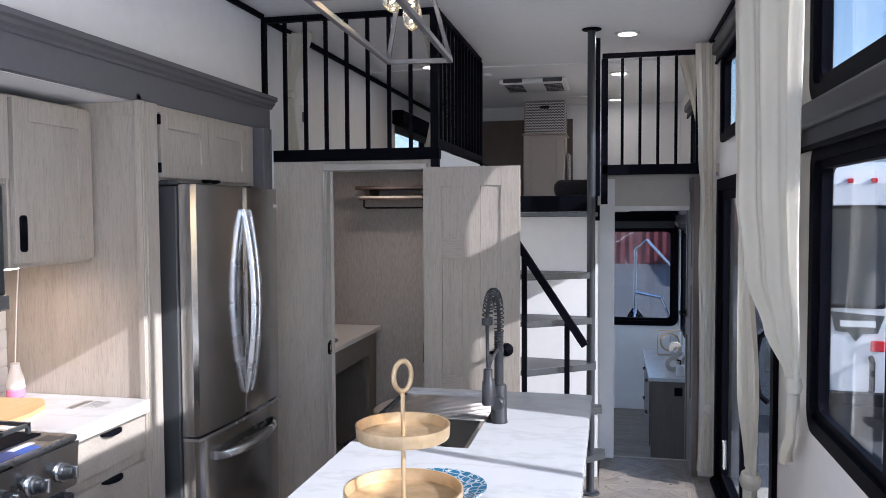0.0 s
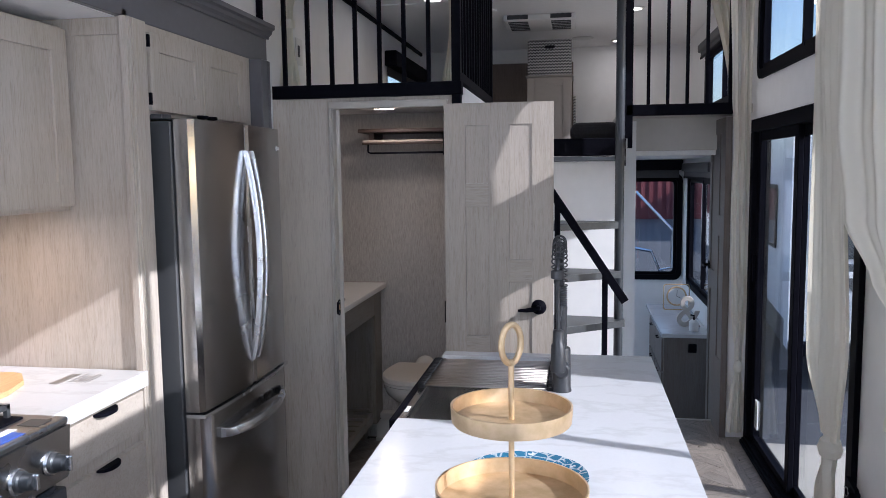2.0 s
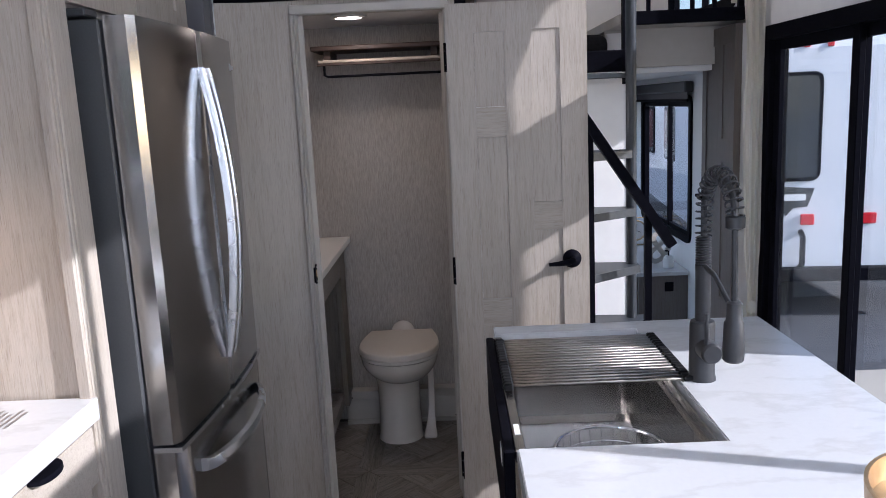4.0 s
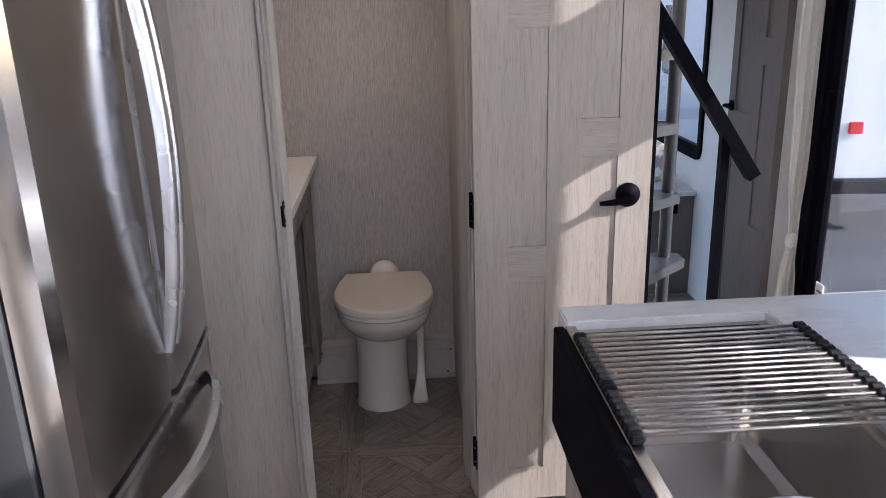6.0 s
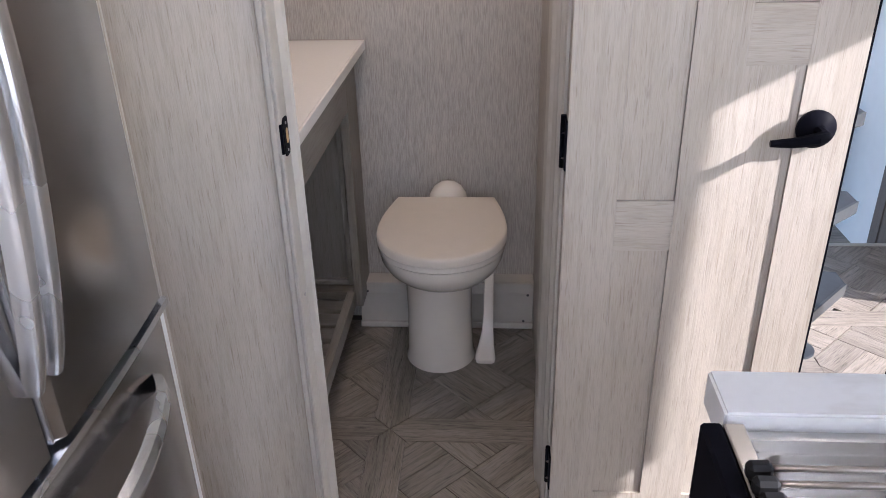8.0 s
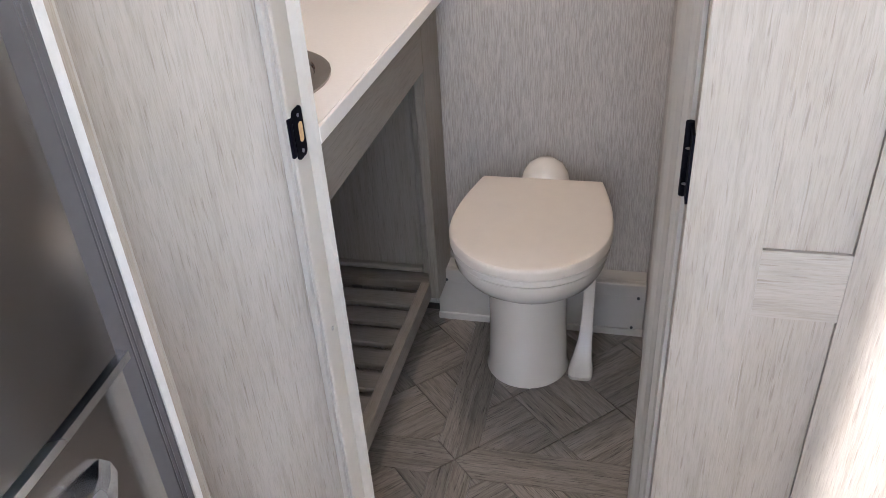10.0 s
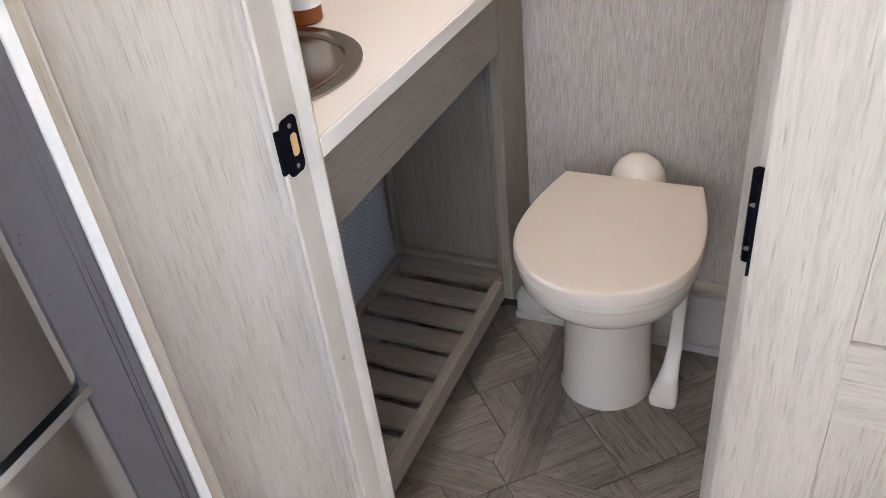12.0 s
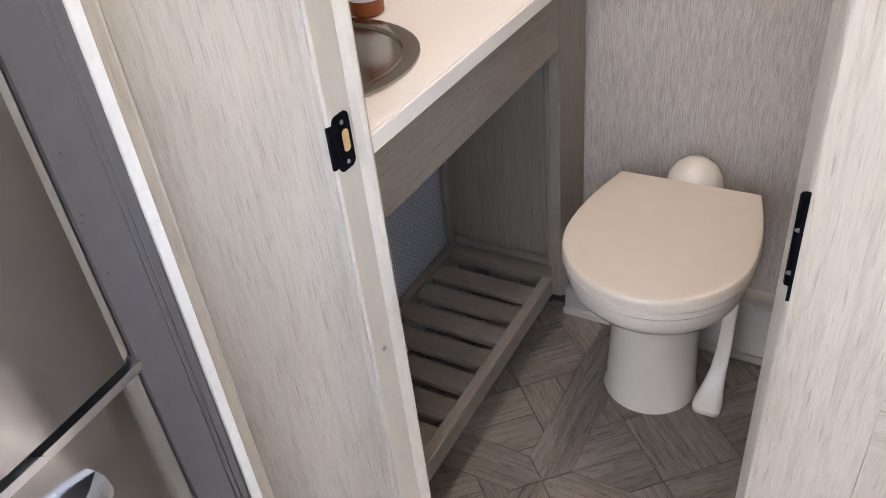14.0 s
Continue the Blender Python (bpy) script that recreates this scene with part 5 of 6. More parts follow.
part("rim_label", box(-0.806, -0.795, 2.57, 2.62, 0.9252, 0.926), PAPER, sk)

rk = thing("drying_rack", (-0.6, 2.97, 0.925), "roll-up steel drying rack with black rubber ends over the sink", "drying rack", shift=(0.006, 0.006, -0.022))
r0 = part("rod", tube([(-0.800, 2.80, 0.938), (-0.411, 2.80, 0.938)], 0.0031, 8), RACK_STEEL, rk)
e0 = part("rubber_end", box(-0.818, -0.795, 2.7925, 2.8075, 0.926, 0.944, 0.004), RUBBER, rk)
e1 = part("rubber_end", box(-0.416, -0.392, 2.7925, 2.8075, 0.9325, 0.944, 0.004), RUBBER, rk)
for k in range(1, 18):
    for o in (r0, e0, e1):
        same("rod" if o is r0 else "rubber_end", o, rk, (0, 0.0198 * k, 0))

cl = thing("colander", (-0.6, 2.66, 0.69), "round steel wire colander standing in the sink", "colander", shift=(0, 0, -0.022))
part("rim", tube([(-0.6 + 0.118 * math.cos(a), 2.655 + 0.118 * math.sin(a), 0.845) for a in [2 * math.pi * k / 40 for k in range(41)]], 0.004, 8), CHROME, cl)
for k in range(28):
    a = 2 * math.pi * k / 28
    part("wire", tube([(-0.6 + r * math.cos(a), 2.655 + r * math.sin(a), z) for r, z in ((0.118, 0.845), (0.112, 0.79), (0.098, 0.74), (0.07, 0.705), (0.0, 0.6975))], 0.0014, 5), CHROME, cl)
for r, z in ((0.115, 0.815), (0.108, 0.77), (0.092, 0.73), (0.07, 0.705), (0.04, 0.70)):
    part("hoop", tube([(-0.6 + r * math.cos(a), 2.655 + r * math.sin(a), z) for a in [2 * math.pi * k / 32 for k in range(33)]], 0.0014, 5), CHROME, cl)
part("foot", tube([(-0.6 + 0.06 * math.cos(a), 2.655 + 0.06 * math.sin(a), 0.691) for a in [2 * math.pi * k / 24 for k in range(25)]], 0.005, 6), CHROME, cl)

fc = thing("kitchen_faucet", (-0.365, 2.818, 0.910), "matt black pull-down spring faucet on the island", "faucet")
fx, fy, fz, REACH = -0.365, 2.818, 0.910, 0.21
part("base", lathe([(0.031, 0.0), (0.031, 0.006), (0.0285, 0.012), (0.0275, 0.128), (0.0255, 0.135), (0.018, 0.137)], (fx, fy, fz), 28), FAUCET, fc)
part("riser", lathe([(0.0165, 0.137), (0.0165, 0.248), (0.0175, 0.252), (0.0175, 0.262), (0.013, 0.264)], (fx, fy, fz), 20), FAUCET, fc)
ribs = [point for k in range(11) for point in ((0.0135, 0.2640 + 0.0056 * k), (0.0172, 0.2660 + 0.0056 * k), (0.0172, 0.2674 + 0.0056 * k))] + [(0.013, 0.3256)]
part("coil_collar", lathe(ribs, (fx, fy, fz), 18), FAUCET, fc)
part("valve_knob", tube([(fx + 0.002, fy - 0.02, fz + 0.078), (fx + 0.002, fy - 0.062, fz + 0.078), (fx + 0.002, fy - 0.068, fz + 0.078)], [0.0235, 0.0235, 0.019], 24), FAUCET, fc)
part("lever", tube([(fx - 0.006, fy - 0.055, fz + 0.085), (fx - 0.010, fy - 0.060, fz + 0.15), (fx - 0.011, fy - 0.061, fz + 0.168)], [0.0065, 0.0045, 0.004], 8), FAUCET, fc)
arc = []
for k in range(100):
    t = k / 99
    if t < 0.16:
        p = Vector((fx, fy, fz + 0.326 + 0.052 * t / 0.16))
    else:
        a = math.pi * (t - 0.16) / 0.84
        p = Vector((fx - 0.008 * (1 - math.cos(a)) / 2, fy - REACH / 2 * (1 - math.cos(a)), fz + 0.378 + 0.088 * math.sin(a) + 0.005 * (1 - math.cos(a))))
    arc.append(p)
part("hose", tube(arc[::5] + [arc[-1]], 0.0068, 8), FAUCET, fc)
coil, TURNS = [], 21
for i in range((len(arc) - 1) * 5):
    q = i / 5
    j = int(q)
    p = arc[j].lerp(arc[j + 1], q - j)
    d = (arc[j + 1] - arc[j]).normalized()
    sd_ = Vector((1, 0, 0))
    up = d.cross(sd_)
    a = 2 * math.pi * TURNS * q / len(arc)
    coil.append(p + (sd_ * math.cos(a) + up * math.sin(a)) * 0.0165)
part("spring", tube(coil, 0.0022, 5), FAUCET, fc)
hx, hy = fx - 0.008, fy - REACH
part("hose_cap", lathe([(0.010, 0.400), (0.0185, 0.398), (0.0185, 0.378), (0.010, 0.374)], (hx, hy, fz), 18), FAUCET, fc)
part("lower_hose", tube([(hx, hy, fz + 0.39), (hx + 0.001, hy - 0.002, fz + 0.30), (hx + 0.002, hy, fz + 0.23)], 0.0062, 8), FAUCET, fc)
part("spray_head", lathe([(0.010, 0.234), (0.0150, 0.230), (0.0155, 0.196), (0.0190, 0.190), (0.0210, 0.130), (0.0205, 0.116), (0.017, 0.112)], (hx + 0.002, hy, fz), 20), FAUCET, fc)
part("dock_arm", tube([(fx, fy, fz + 0.262), (fx - 0.003, fy - 0.08, fz + 0.258), (hx, hy + 0.05, fz + 0.235), (hx + 0.002, hy + 0.014, fz + 0.215)], 0.0055, 8), FAUCET, fc)

ty = thing("tiered_tray", (-0.446, 1.783, 0.932), "two tier brass tray stand with a ring handle", "tray", shift=(0.012, -0.008, -0.03))
tx_, ty_ = -0.446, 1.783


def tray(z, r, h):
    return lathe([(0.004, z), (r - 0.002, z), (r, z + 0.003), (r + 0.002, z + h), (r - 0.002, z + h), (r - 0.004, z + 0.006), (r - 0.012, z + 0.004), (0.006, z + 0.004)], (tx_, ty_, 0.0), 56)


part("tray", tray(1.180, 0.105, 0.030), GOLD, ty)
part("tray", tray(1.030, 0.134, 0.034), GOLD, ty)
part("stem", tube([(tx_, ty_, 0.94), (tx_, ty_, 1.29)], 0.0052, 12), GOLD, ty)
part("foot", lathe([(0.06, 0.932), (0.06, 0.936), (0.01, 0.944)], (tx_, ty_, 0.0), 32), GOLD, ty)
ringd = Vector((0.64, 0.77, 0)).normalized()
part("ring", tube([(tx_ + ringd.x * 0.024 * math.sin(a), ty_ + ringd.y * 0.024 * math.sin(a), 1.318 - 0.034 * math.cos(a)) for a in [2 * math.pi * k / 36 for k in range(37)]], 0.0058, 10), GOLD, ty)
pt = thing("plate", (-0.43, 2.10, 0.932), "round blue floral glazed plate on the island", "plate", shift=(0, -0.018, -0.022))
part("dish", lathe([(0.06, 0.0), (0.075, 0.003), (0.115, 0.013), (0.137, 0.020), (0.137, 0.023), (0.112, 0.018), (0.075, 0.008), (0.004, 0.006)], (-0.43, 2.10, 0.9325), 56), PLATE_BLUE, pt)

# ---- pendant over the island ----
pe = thing("pendant_lantern", (-0.64, 2.42, 2.69), "long charcoal open frame lantern with bare bulbs", "lamp")
low = [(-0.73, 1.975, 2.20), (-0.77, 2.845, 2.20), (-0.545, 2.87, 2.20), (-0.505, 1.99, 2.20)]
upp = [(-0.665, 2.09, 2.47), (-0.69, 2.74, 2.47), (-0.60, 2.75, 2.47), (-0.575, 2.10, 2.47)]
for lp in (low, upp):
    for p, q in zip(lp, lp[1:] + lp[:1]):
        part("frame_bar", bar(p, q, 0.016, 0.016), CHARCOAL, pe)
for p, q in zip(low, upp):
    part("upright", bar(p, q, 0.014, 0.014, (0, 1, 0)), CHARCOAL, pe)
part("centre_bar", bar((-0.62, 2.09, 2.47), (-0.645, 2.745, 2.47), 0.016, 0.016), CHARCOAL, pe)
for yy in (2.2, 2.62):
    part("hanger", tube([(-0.633, yy, 2.47), (-0.633, yy, 2.69)], 0.006, 8), CHARCOAL, pe)
part("canopy", box(-0.69, -0.575, 2.13, 2.70, 2.682, 2.699, 0.003), CHARCOAL, pe)
for yy in (2.18, 2.42, 2.66):
    so = part("socket", lathe([(0.018, 2.46), (0.018, 2.39), (0.014, 2.385)], (-0.632, yy, 0), 14), CHARCOAL, pe)
    g = part("bulb", lathe([(0.012, 2.385), (0.016, 2.37), (0.030, 2.335), (0.033, 2.31), (0.028, 2.285), (0.012, 2.268), (0.002, 2.264)], (-0.632, yy, 0), 20), BULB, so)
    g.visible_shadow = False
    part("filament", tube([(-0.632 + 0.006 * math.cos(k * 1.9), yy + 0.006 * math.sin(k * 1.9), 2.365 - 0.006 * k) for k in range(13)], 0.0016, 5), GLOW_FILAMENT, so)


# ---- loft things ----
ns = thing("loft_cabinet", (-0.53, 6.75, 1.745), "taupe framed loft cabinet with open side shelves", "cabinet")
part("body", box(-0.70, -0.36, 6.62, 6.98, 1.746, 2.290, 0.003), LOFT_GREY, ns)
shaker(ns, "y", 6.618, -0.695, -0.37, 1.80, 2.283, LOFT_GREY, 0.016, 0.055, -1)
part("top", box(-0.71, -0.345, 6.60, 6.99, 2.290, 2.302, 0.003), LOFT_GREY, ns)
sbx = thing("storage_box", (-0.52, 6.78, 2.274), "black and white zigzag cloth storage box on the loft cabinet", "box", "zigzag storage boxes", shift=(0, 0, 0.028))
part("box", box(-0.695, -0.36, 6.62, 6.95, 2.275, 2.545, 0.008, 2), CHEVRON, sbx)
part("grip", prism(rounded(-0.565, -0.485, 2.475, 2.50, 0.012), 6.616, 6.621, "y"), BLACK, sbx, "black grip slot")
sb2 = thing("storage_box", (-0.30, 6.82, 1.746), "black and white zigzag cloth storage box beside the cabinet", "box", "zigzag storage boxes")
part("box", box(-0.345, -0.325, 6.66, 6.95, 1.90, 2.14, 0.004), CHEVRON, sb2)
part("base", box(-0.355, -0.325, 6.66, 6.95, 1.746, 1.90, 0.004), GREIGE, sb2)
sf = thing("floor_cushion", (-0.2, 5.6, 1.745), "thick black cushion on the loft walkway", "cushion")
part("pad", box(-0.36, -0.06, 5.35, 6.0, 1.746, 1.868, 0.05, 4), CUSHION, sf)
lb = solo("loft_mattress", box(-1.76, -0.95, 5.1, 6.9, 1.981, 2.04, 0.03, 3), CUSHION, "low black mattress pad on the loft deck", "mattress")
ot = thing("wall_switch", (-1.8, 4.62, 2.2), "white switch and socket plate on the loft wall", "switch")
part("plate", box(-1.7995, -1.793, 4.50, 4.60, 2.16, 2.30, 0.003), PLASTIC, ot)
part("rocker", box(-1.793, -1.788, 4.525, 4.545, 2.20, 2.26, 0.001), INK, ot)
ac = thing("air_conditioner", (-0.62, 6.8, 2.69), "white ceiling air conditioner with two dark grilles", "air conditioner", shift=(0.03, -0.3, 0))
part("body", box(-0.88, -0.36, 6.55, 7.05, 2.655, 2.699, 0.012, 2), PLASTIC, ac)
for a, b in ((-0.85, -0.70), (-0.54, -0.39)):
    gl = part("grille", box(a, b, 6.546, 6.552, 2.664, 2.694), INK, ac)
    for k in range(6):
        part("slat", box(a + 0.004, b - 0.004, 6.60 + 0.065 * k, 6.625 + 0.065 * k, 2.650, 2.656), INK, ac)
vn = solo("ceiling_vent", lathe([(0.09, 0.0), (0.09, -0.008), (0.05, -0.014)], (-0.27, 7.4, 2.699), 24), PLASTIC, "round white ceiling vent in the loft", "vent")
sm = solo("smoke_detector", lathe([(0.05, 0.0), (0.05, -0.02), (0.03, -0.028)], (-0.92, 6.0, 2.699), 24), PLASTIC, "round white smoke detector on the ceiling", "smoke detector")

# ---- bedroom glimpse ----
bd = thing("door_2", (0.53, 5.12, 0.0), "taupe panelled bedroom door standing open", "door", "", "structure")
BRECT = [(5.17, 5.30, 1.30, 1.78), (5.17, 5.30, 0.45, 1.18), (5.40, 5.56, 0.95, 1.78), (5.40, 5.56, -0.10, 0.83)]
part("door_leaf", wall_sheet("x", 0.515, 0.55, 5.125, 5.625, -0.27, 1.868, BRECT), TAUPE, bd)
for a, b, c, d in BRECT:
    part("door_panel", box(0.522, 0.54, a, b, c, d), TAUPE, bd)
part("door_handle", join(tube([(0.515, 5.585, 0.97), (0.47, 5.585, 0.97)], 0.009, 8), tube([(0.476, 5.585, 0.97), (0.474, 5.54, 0.968), (0.476, 5.49, 0.966)], 0.007, 8), tube([(0.515, 5.585, 0.97), (0.508, 5.585, 0.97)], 0.026, 16)), BLACK, bd)
setting("wall_door_stop", box(0.555, 0.659, 5.14, 5.18, -0.29, 1.87), WALL, "white jamb wall beside the bedroom door")
dk = thing("bedroom_dresser", (0.48, 6.85, -0.29), "taupe low dresser with a white top under the bedroom window", "dresser", shift=(0, 0, 0.055))
part("body", box(0.325, 0.658, 6.33, 7.35, -0.344, 0.282, 0.003), TAUPE, dk)
for a, b in ((6.36, 6.83), (6.85, 7.32)):
    for c, d in ((-0.24, 0.0), (0.015, 0.26)):
        w_ = part("drawer", box(0.312, 0.325, a, b, c, d, 0.002), TAUPE, dk)
        part("handle", tube([(0.312, (a + b) / 2 - 0.04, d - 0.03), (0.296, (a + b) / 2 - 0.03, d - 0.03), (0.296, (a + b) / 2 + 0.03, d - 0.03), (0.312, (a + b) / 2 + 0.04, d - 0.03)], 0.005, 6), BLACK, w_)
part("outlet", box(0.50, 0.56, 6.322, 6.331, 0.17, 0.235, 0.003), BLACK, dk, "black outlet plate")
part("top", box(0.305, 0.658, 6.30, 7.60, 0.283, 0.313, 0.004), QUARTZ, dk, "white top")
ck = thing("table_clock", (0.47, 6.9, 0.313), "round white clock in a gold square wire frame", "clock", shift=(0.05, 0.36, 0.055))
part("dial", tube([(0.48, 6.93, 0.435), (0.48, 6.95, 0.435)], 0.075, 28), PLASTIC, ck)
part("rim", tube([(0.48 + 0.078 * math.cos(a), 6.928, 0.435 + 0.078 * math.sin(a)) for a in [2 * math.pi * k / 28 for k in range(29)]], 0.007, 6), GOLD, ck)
part("hand", bar((0.48, 6.925, 0.435), (0.485, 6.925, 0.485), 0.004, 0.004, (0, 1, 0)), INK, ck)
part("hand", bar((0.48, 6.925, 0.435), (0.515, 6.925, 0.42), 0.004, 0.004, (0, 1, 0)), INK, ck)
part("wire_frame", tube([(x, 6.94, z) for x, z in rounded(0.375, 0.585, 0.318, 0.535, 0.02)] + [(0.585, 6.94, 0.515)], 0.005, 6), GOLD, ck)
am = thing("ampersand_ornament", (0.52, 6.55, 0.313), "whitewashed standing ampersand ornament on the dresser", "ornament", shift=(0, 0, 0.055))
amp = bpy.data.curves.new("ampersand", "FONT")
amp.body, amp.size, amp.extrude, amp.bevel_depth = "&", 0.34, 0.012, 0.003
ampo = new("letter_curve", amp)
dg = bpy.context.evaluated_depsgraph_get()
me = bpy.data.meshes.new_from_object(ampo.evaluated_get(dg))
bpy.data.objects.remove(ampo)
bpy.data.curves.remove(amp)
abm = bmesh.new()
abm.from_mesh(me)
bpy.data.meshes.remove(me)
zmin = min(v.co.y for v in abm.verts)
for v in abm.verts:
    v.co = Vector((0.44 + v.co.x * 0.85, 6.58 - v.co.z, 0.314 + (v.co.y - zmin)))
part("letter", abm, TRIM_WHITE, am)
jr = thing("pump_jar", (0.56, 6.42, 0.313), "small frosted jar with a black pump top on the dresser", "jar", shift=(0, 0, 0.055))
part("jar", lathe([(0.03, 0.0), (0.034, 0.004), (0.034, 0.07), (0.022, 0.085)], (0.55, 6.42, 0.3135), 20), PLASTIC, jr)
part("pump", join(tube([(0.55, 6.42, 0.398), (0.55, 6.42, 0.43), (0.525, 6.42, 0.435)], 0.006, 8)), BLACK, jr)

fe = thing("fire_extinguisher", (0.612, 3.205, 0.20), "small red fire extinguisher with a black valve on the wall", "fire extinguisher")
part("tank", lathe([(0.03, 0.0), (0.042, 0.01), (0.042, 0.21), (0.03, 0.245), (0.014, 0.255)], (0.612, 3.205, 0.20), 24), RED_TANK, fe)
part("valve", join(box(0.595, 0.63, 3.18, 3.235, 0.456, 0.485, 0.004), bar((0.612, 3.165, 0.495), (0.612, 3.255, 0.51), 0.014, 0.012)), BLACK, fe)
part("pull_ring", tube([(0.59, 3.20 + 0.016 * math.cos(a), 0.482 + 0.016 * math.sin(a)) for a in [2 * math.pi * k / 20 for k in range(21)]], 0.0018, 5), CHROME, fe)
part("wall_bracket", box(0.645, 0.659, 3.18, 3.23, 0.26, 0.40, 0.002), BLACK, fe)

# ---- outside ----
gr_ = setting("ground", box(-60, 90, -60, 120, -1.30, -0.952), ASPHALT, "grey asphalt yard", "ground")
pv_ = setting("pavement", box(0.80, 3.6, -8.0, 7.8, -0.951, -0.944), CONCRETE, "pale concrete strip beside the trailer", "pavement")


def trailer(base, w, l, h, turn, label, marks=True):
    """A parked travel trailer whose rear faces -y before turning."""
    t = thing("travel_trailer", base, label, "trailer", "parked trailers")
    M_ = Matrix.Translation(base) @ Matrix.Rotation(radians(turn), 4, "Z") @ Matrix.Translation(-Vector(base))
    bx0, by0, bz0 = base

    def put(name, bm, mat, parent, lab=""):
        bmesh.ops.transform(bm, matrix=M_, verts=bm.verts[:])
        return part(name, bm, mat, parent, lab)
    prof = [(by0, bz0 + 0.45), (by0, bz0 + h - 0.25), (by0 + 0.08, bz0 + h - 0.06), (by0 + 0.3, bz0 + h), (by0 + l, bz0 + h), (by0 + l, bz0 + 0.45)]
    put("body", prism(prof, bx0 - w / 2, bx0 + w / 2, "x"), GELCOAT, t, "white fibreglass body")
    put("skirt", box(bx0 - w / 2 - 0.005, bx0 + w / 2 + 0.005, by0 + 0.3, by0 + l, bz0 + 0.45, bz0 + 0.75), GUNMETAL, t)
    rw = put("rear_window", prism(rounded(bx0 - 0.98, bx0 - 0.20, bz0 + 1.50, bz0 + 2.66, 0.1), by0 - 0.02, by0 - 0.003, "y"), BLACK, t)
    put("pane", prism(rounded(bx0 - 0.94, bx0 - 0.24, bz0 + 1.54, bz0 + 2.62, 0.08), by0 - 0.026, by0 - 0.021, "y"), TINTED, rw)
    put("bumper", box(bx0 - w / 2, bx0 + w / 2, by0 - 0.16, by0 - 0.02, bz0 + 0.42, bz0 + 0.56, 0.01), BLACK, t)
    for sx2 in (-1, 1):
        put("tail_lamp", box(bx0 + sx2 * 0.32 - 0.07, bx0 + sx2 * 0.32 + 0.07, by0 - 0.04, by0 - 0.002, bz0 + 1.02, bz0 + 1.14, 0.01), RED_LENS, t)
        wv = put("wheel", tube([(bx0 + sx2 * (w / 2 - 0.2), by0 + l * 0.55, bz0 + 0.33), (bx0 + sx2 * (w / 2 + 0.01), by0 + l * 0.55, bz0 + 0.33)], 0.33, 24), RUBBER, t)
        put("rim", tube([(bx0 + sx2 * (w / 2 - 0.1), by0 + l * 0.55, bz0 + 0.33), (bx0 + sx2 * (w / 2 + 0.02), by0 + l * 0.55, bz0 + 0.33)], 0.19, 20), CHROME, wv)
        for k in range(3):
            wy = by0 + l * (0.15 + 0.28 * k)
            sw_ = put("side_window", prism(rounded(wy, wy + 0.9, bz0 + 1.5, bz0 + 2.3, 0.08), bx0 + sx2 * (w / 2 + 0.002), bx0 + sx2 * (w / 2 + 0.02), "x"), BLACK, t)
            put("pane", prism(rounded(wy + 0.05, wy + 0.85, bz0 + 1.55, bz0 + 2.25, 0.06), bx0 + sx2 * (w / 2 + 0.0205), bx0 + sx2 * (w / 2 + 0.025), "x"), TINTED, sw_)
    for k in (-0.62, -0.38, -0.14):
        put("marker_lamp", box(bx0 + k - 0.03, bx0 + k + 0.03, by0 - 0.02, by0 + 0.03, bz0 + h - 0.24, bz0 + h - 0.19, 0.005), RED_LENS, t)
    if marks:
        put("emblem", prism([(bx0 - 0.80, bz0 + 1.46), (bx0 - 0.25, bz0 + 1.42), (bx0 - 0.32, bz0 + 1.22), (bx0 - 0.47, bz0 + 1.21), (bx0 - 0.54, bz0 + 1.12), (bx0 - 0.61, bz0 + 1.22), (bx0 - 0.75, bz0 + 1.24)], by0 - 0.012, by0 - 0.003, "y"), GUNMETAL, t, "dark shield shaped emblem")
        put("emblem_bar", box(bx0 - 0.70, bx0 - 0.34, by0 - 0.016, by0 - 0.012, bz0 + 1.29, bz0 + 1.36), PAPER, t)
        put("grab_handle", tube([(bx0 - 0.38, by0 - 0.003, bz0 + 0.55), (bx0 - 0.38, by0 - 0.09, bz0 + 0.6), (bx0 - 0.38, by0 - 0.09, bz0 + 0.9), (bx0 - 0.38, by0 - 0.003, bz0 + 0.95)], 0.03, 8), BLACK, t)
    return t


trailer((3.25, 9.6, -0.95), 2.4, 7.0, 3.15, -6, "white travel trailer parked with its rear window facing")
trailer((10.5, 20.5, -0.95), 2.4, 8.0, 3.1, 4, "white travel trailer parked farther along the yard")
trailer((-2.3, 13.2, -0.95), 2.4, 7.0, 3.1, 2, "white trailer seen through the bedroom end window", False)
cn = thing("shipping_container", (2.0, 40.0, -0.95), "dark red corrugated steel container across the yard", "container")
part("wall", box(-6.0, 8.5, 40.0, 42.4, -0.951, 1.95), RED_STEEL, cn)
rbb = part("rib", box(-5.98, -5.78, 39.93, 40.0, -0.9, 1.9), RED_STEEL, cn)
for k in range(1, 36):
    same("rib", rbb, cn, (0.40 * k, 0, 0))
wh = thing("warehouse", (16.0, 24.0, -0.95), "low grey metal warehouse behind the trailers", "building")
part("wall", box(11.0, 40.0, 26.0, 38.0, -0.95, 3.4), GREY_STEEL, wh)
wr = part("rib", box(11.05, 11.25, 25.94, 26.0, -0.9, 3.3), GELCOAT, wh)
for k in range(1, 40):
    same("rib", wr, wh, (0.6 * k, 0, 0))
part("roof", box(10.6, 40.4, 25.6, 38.4, 3.4, 3.7), GELCOAT, wh)
tbk = thing("timber_stack", (5.6, 15.0, -0.95), "stack of orange timber on the yard", "timber")
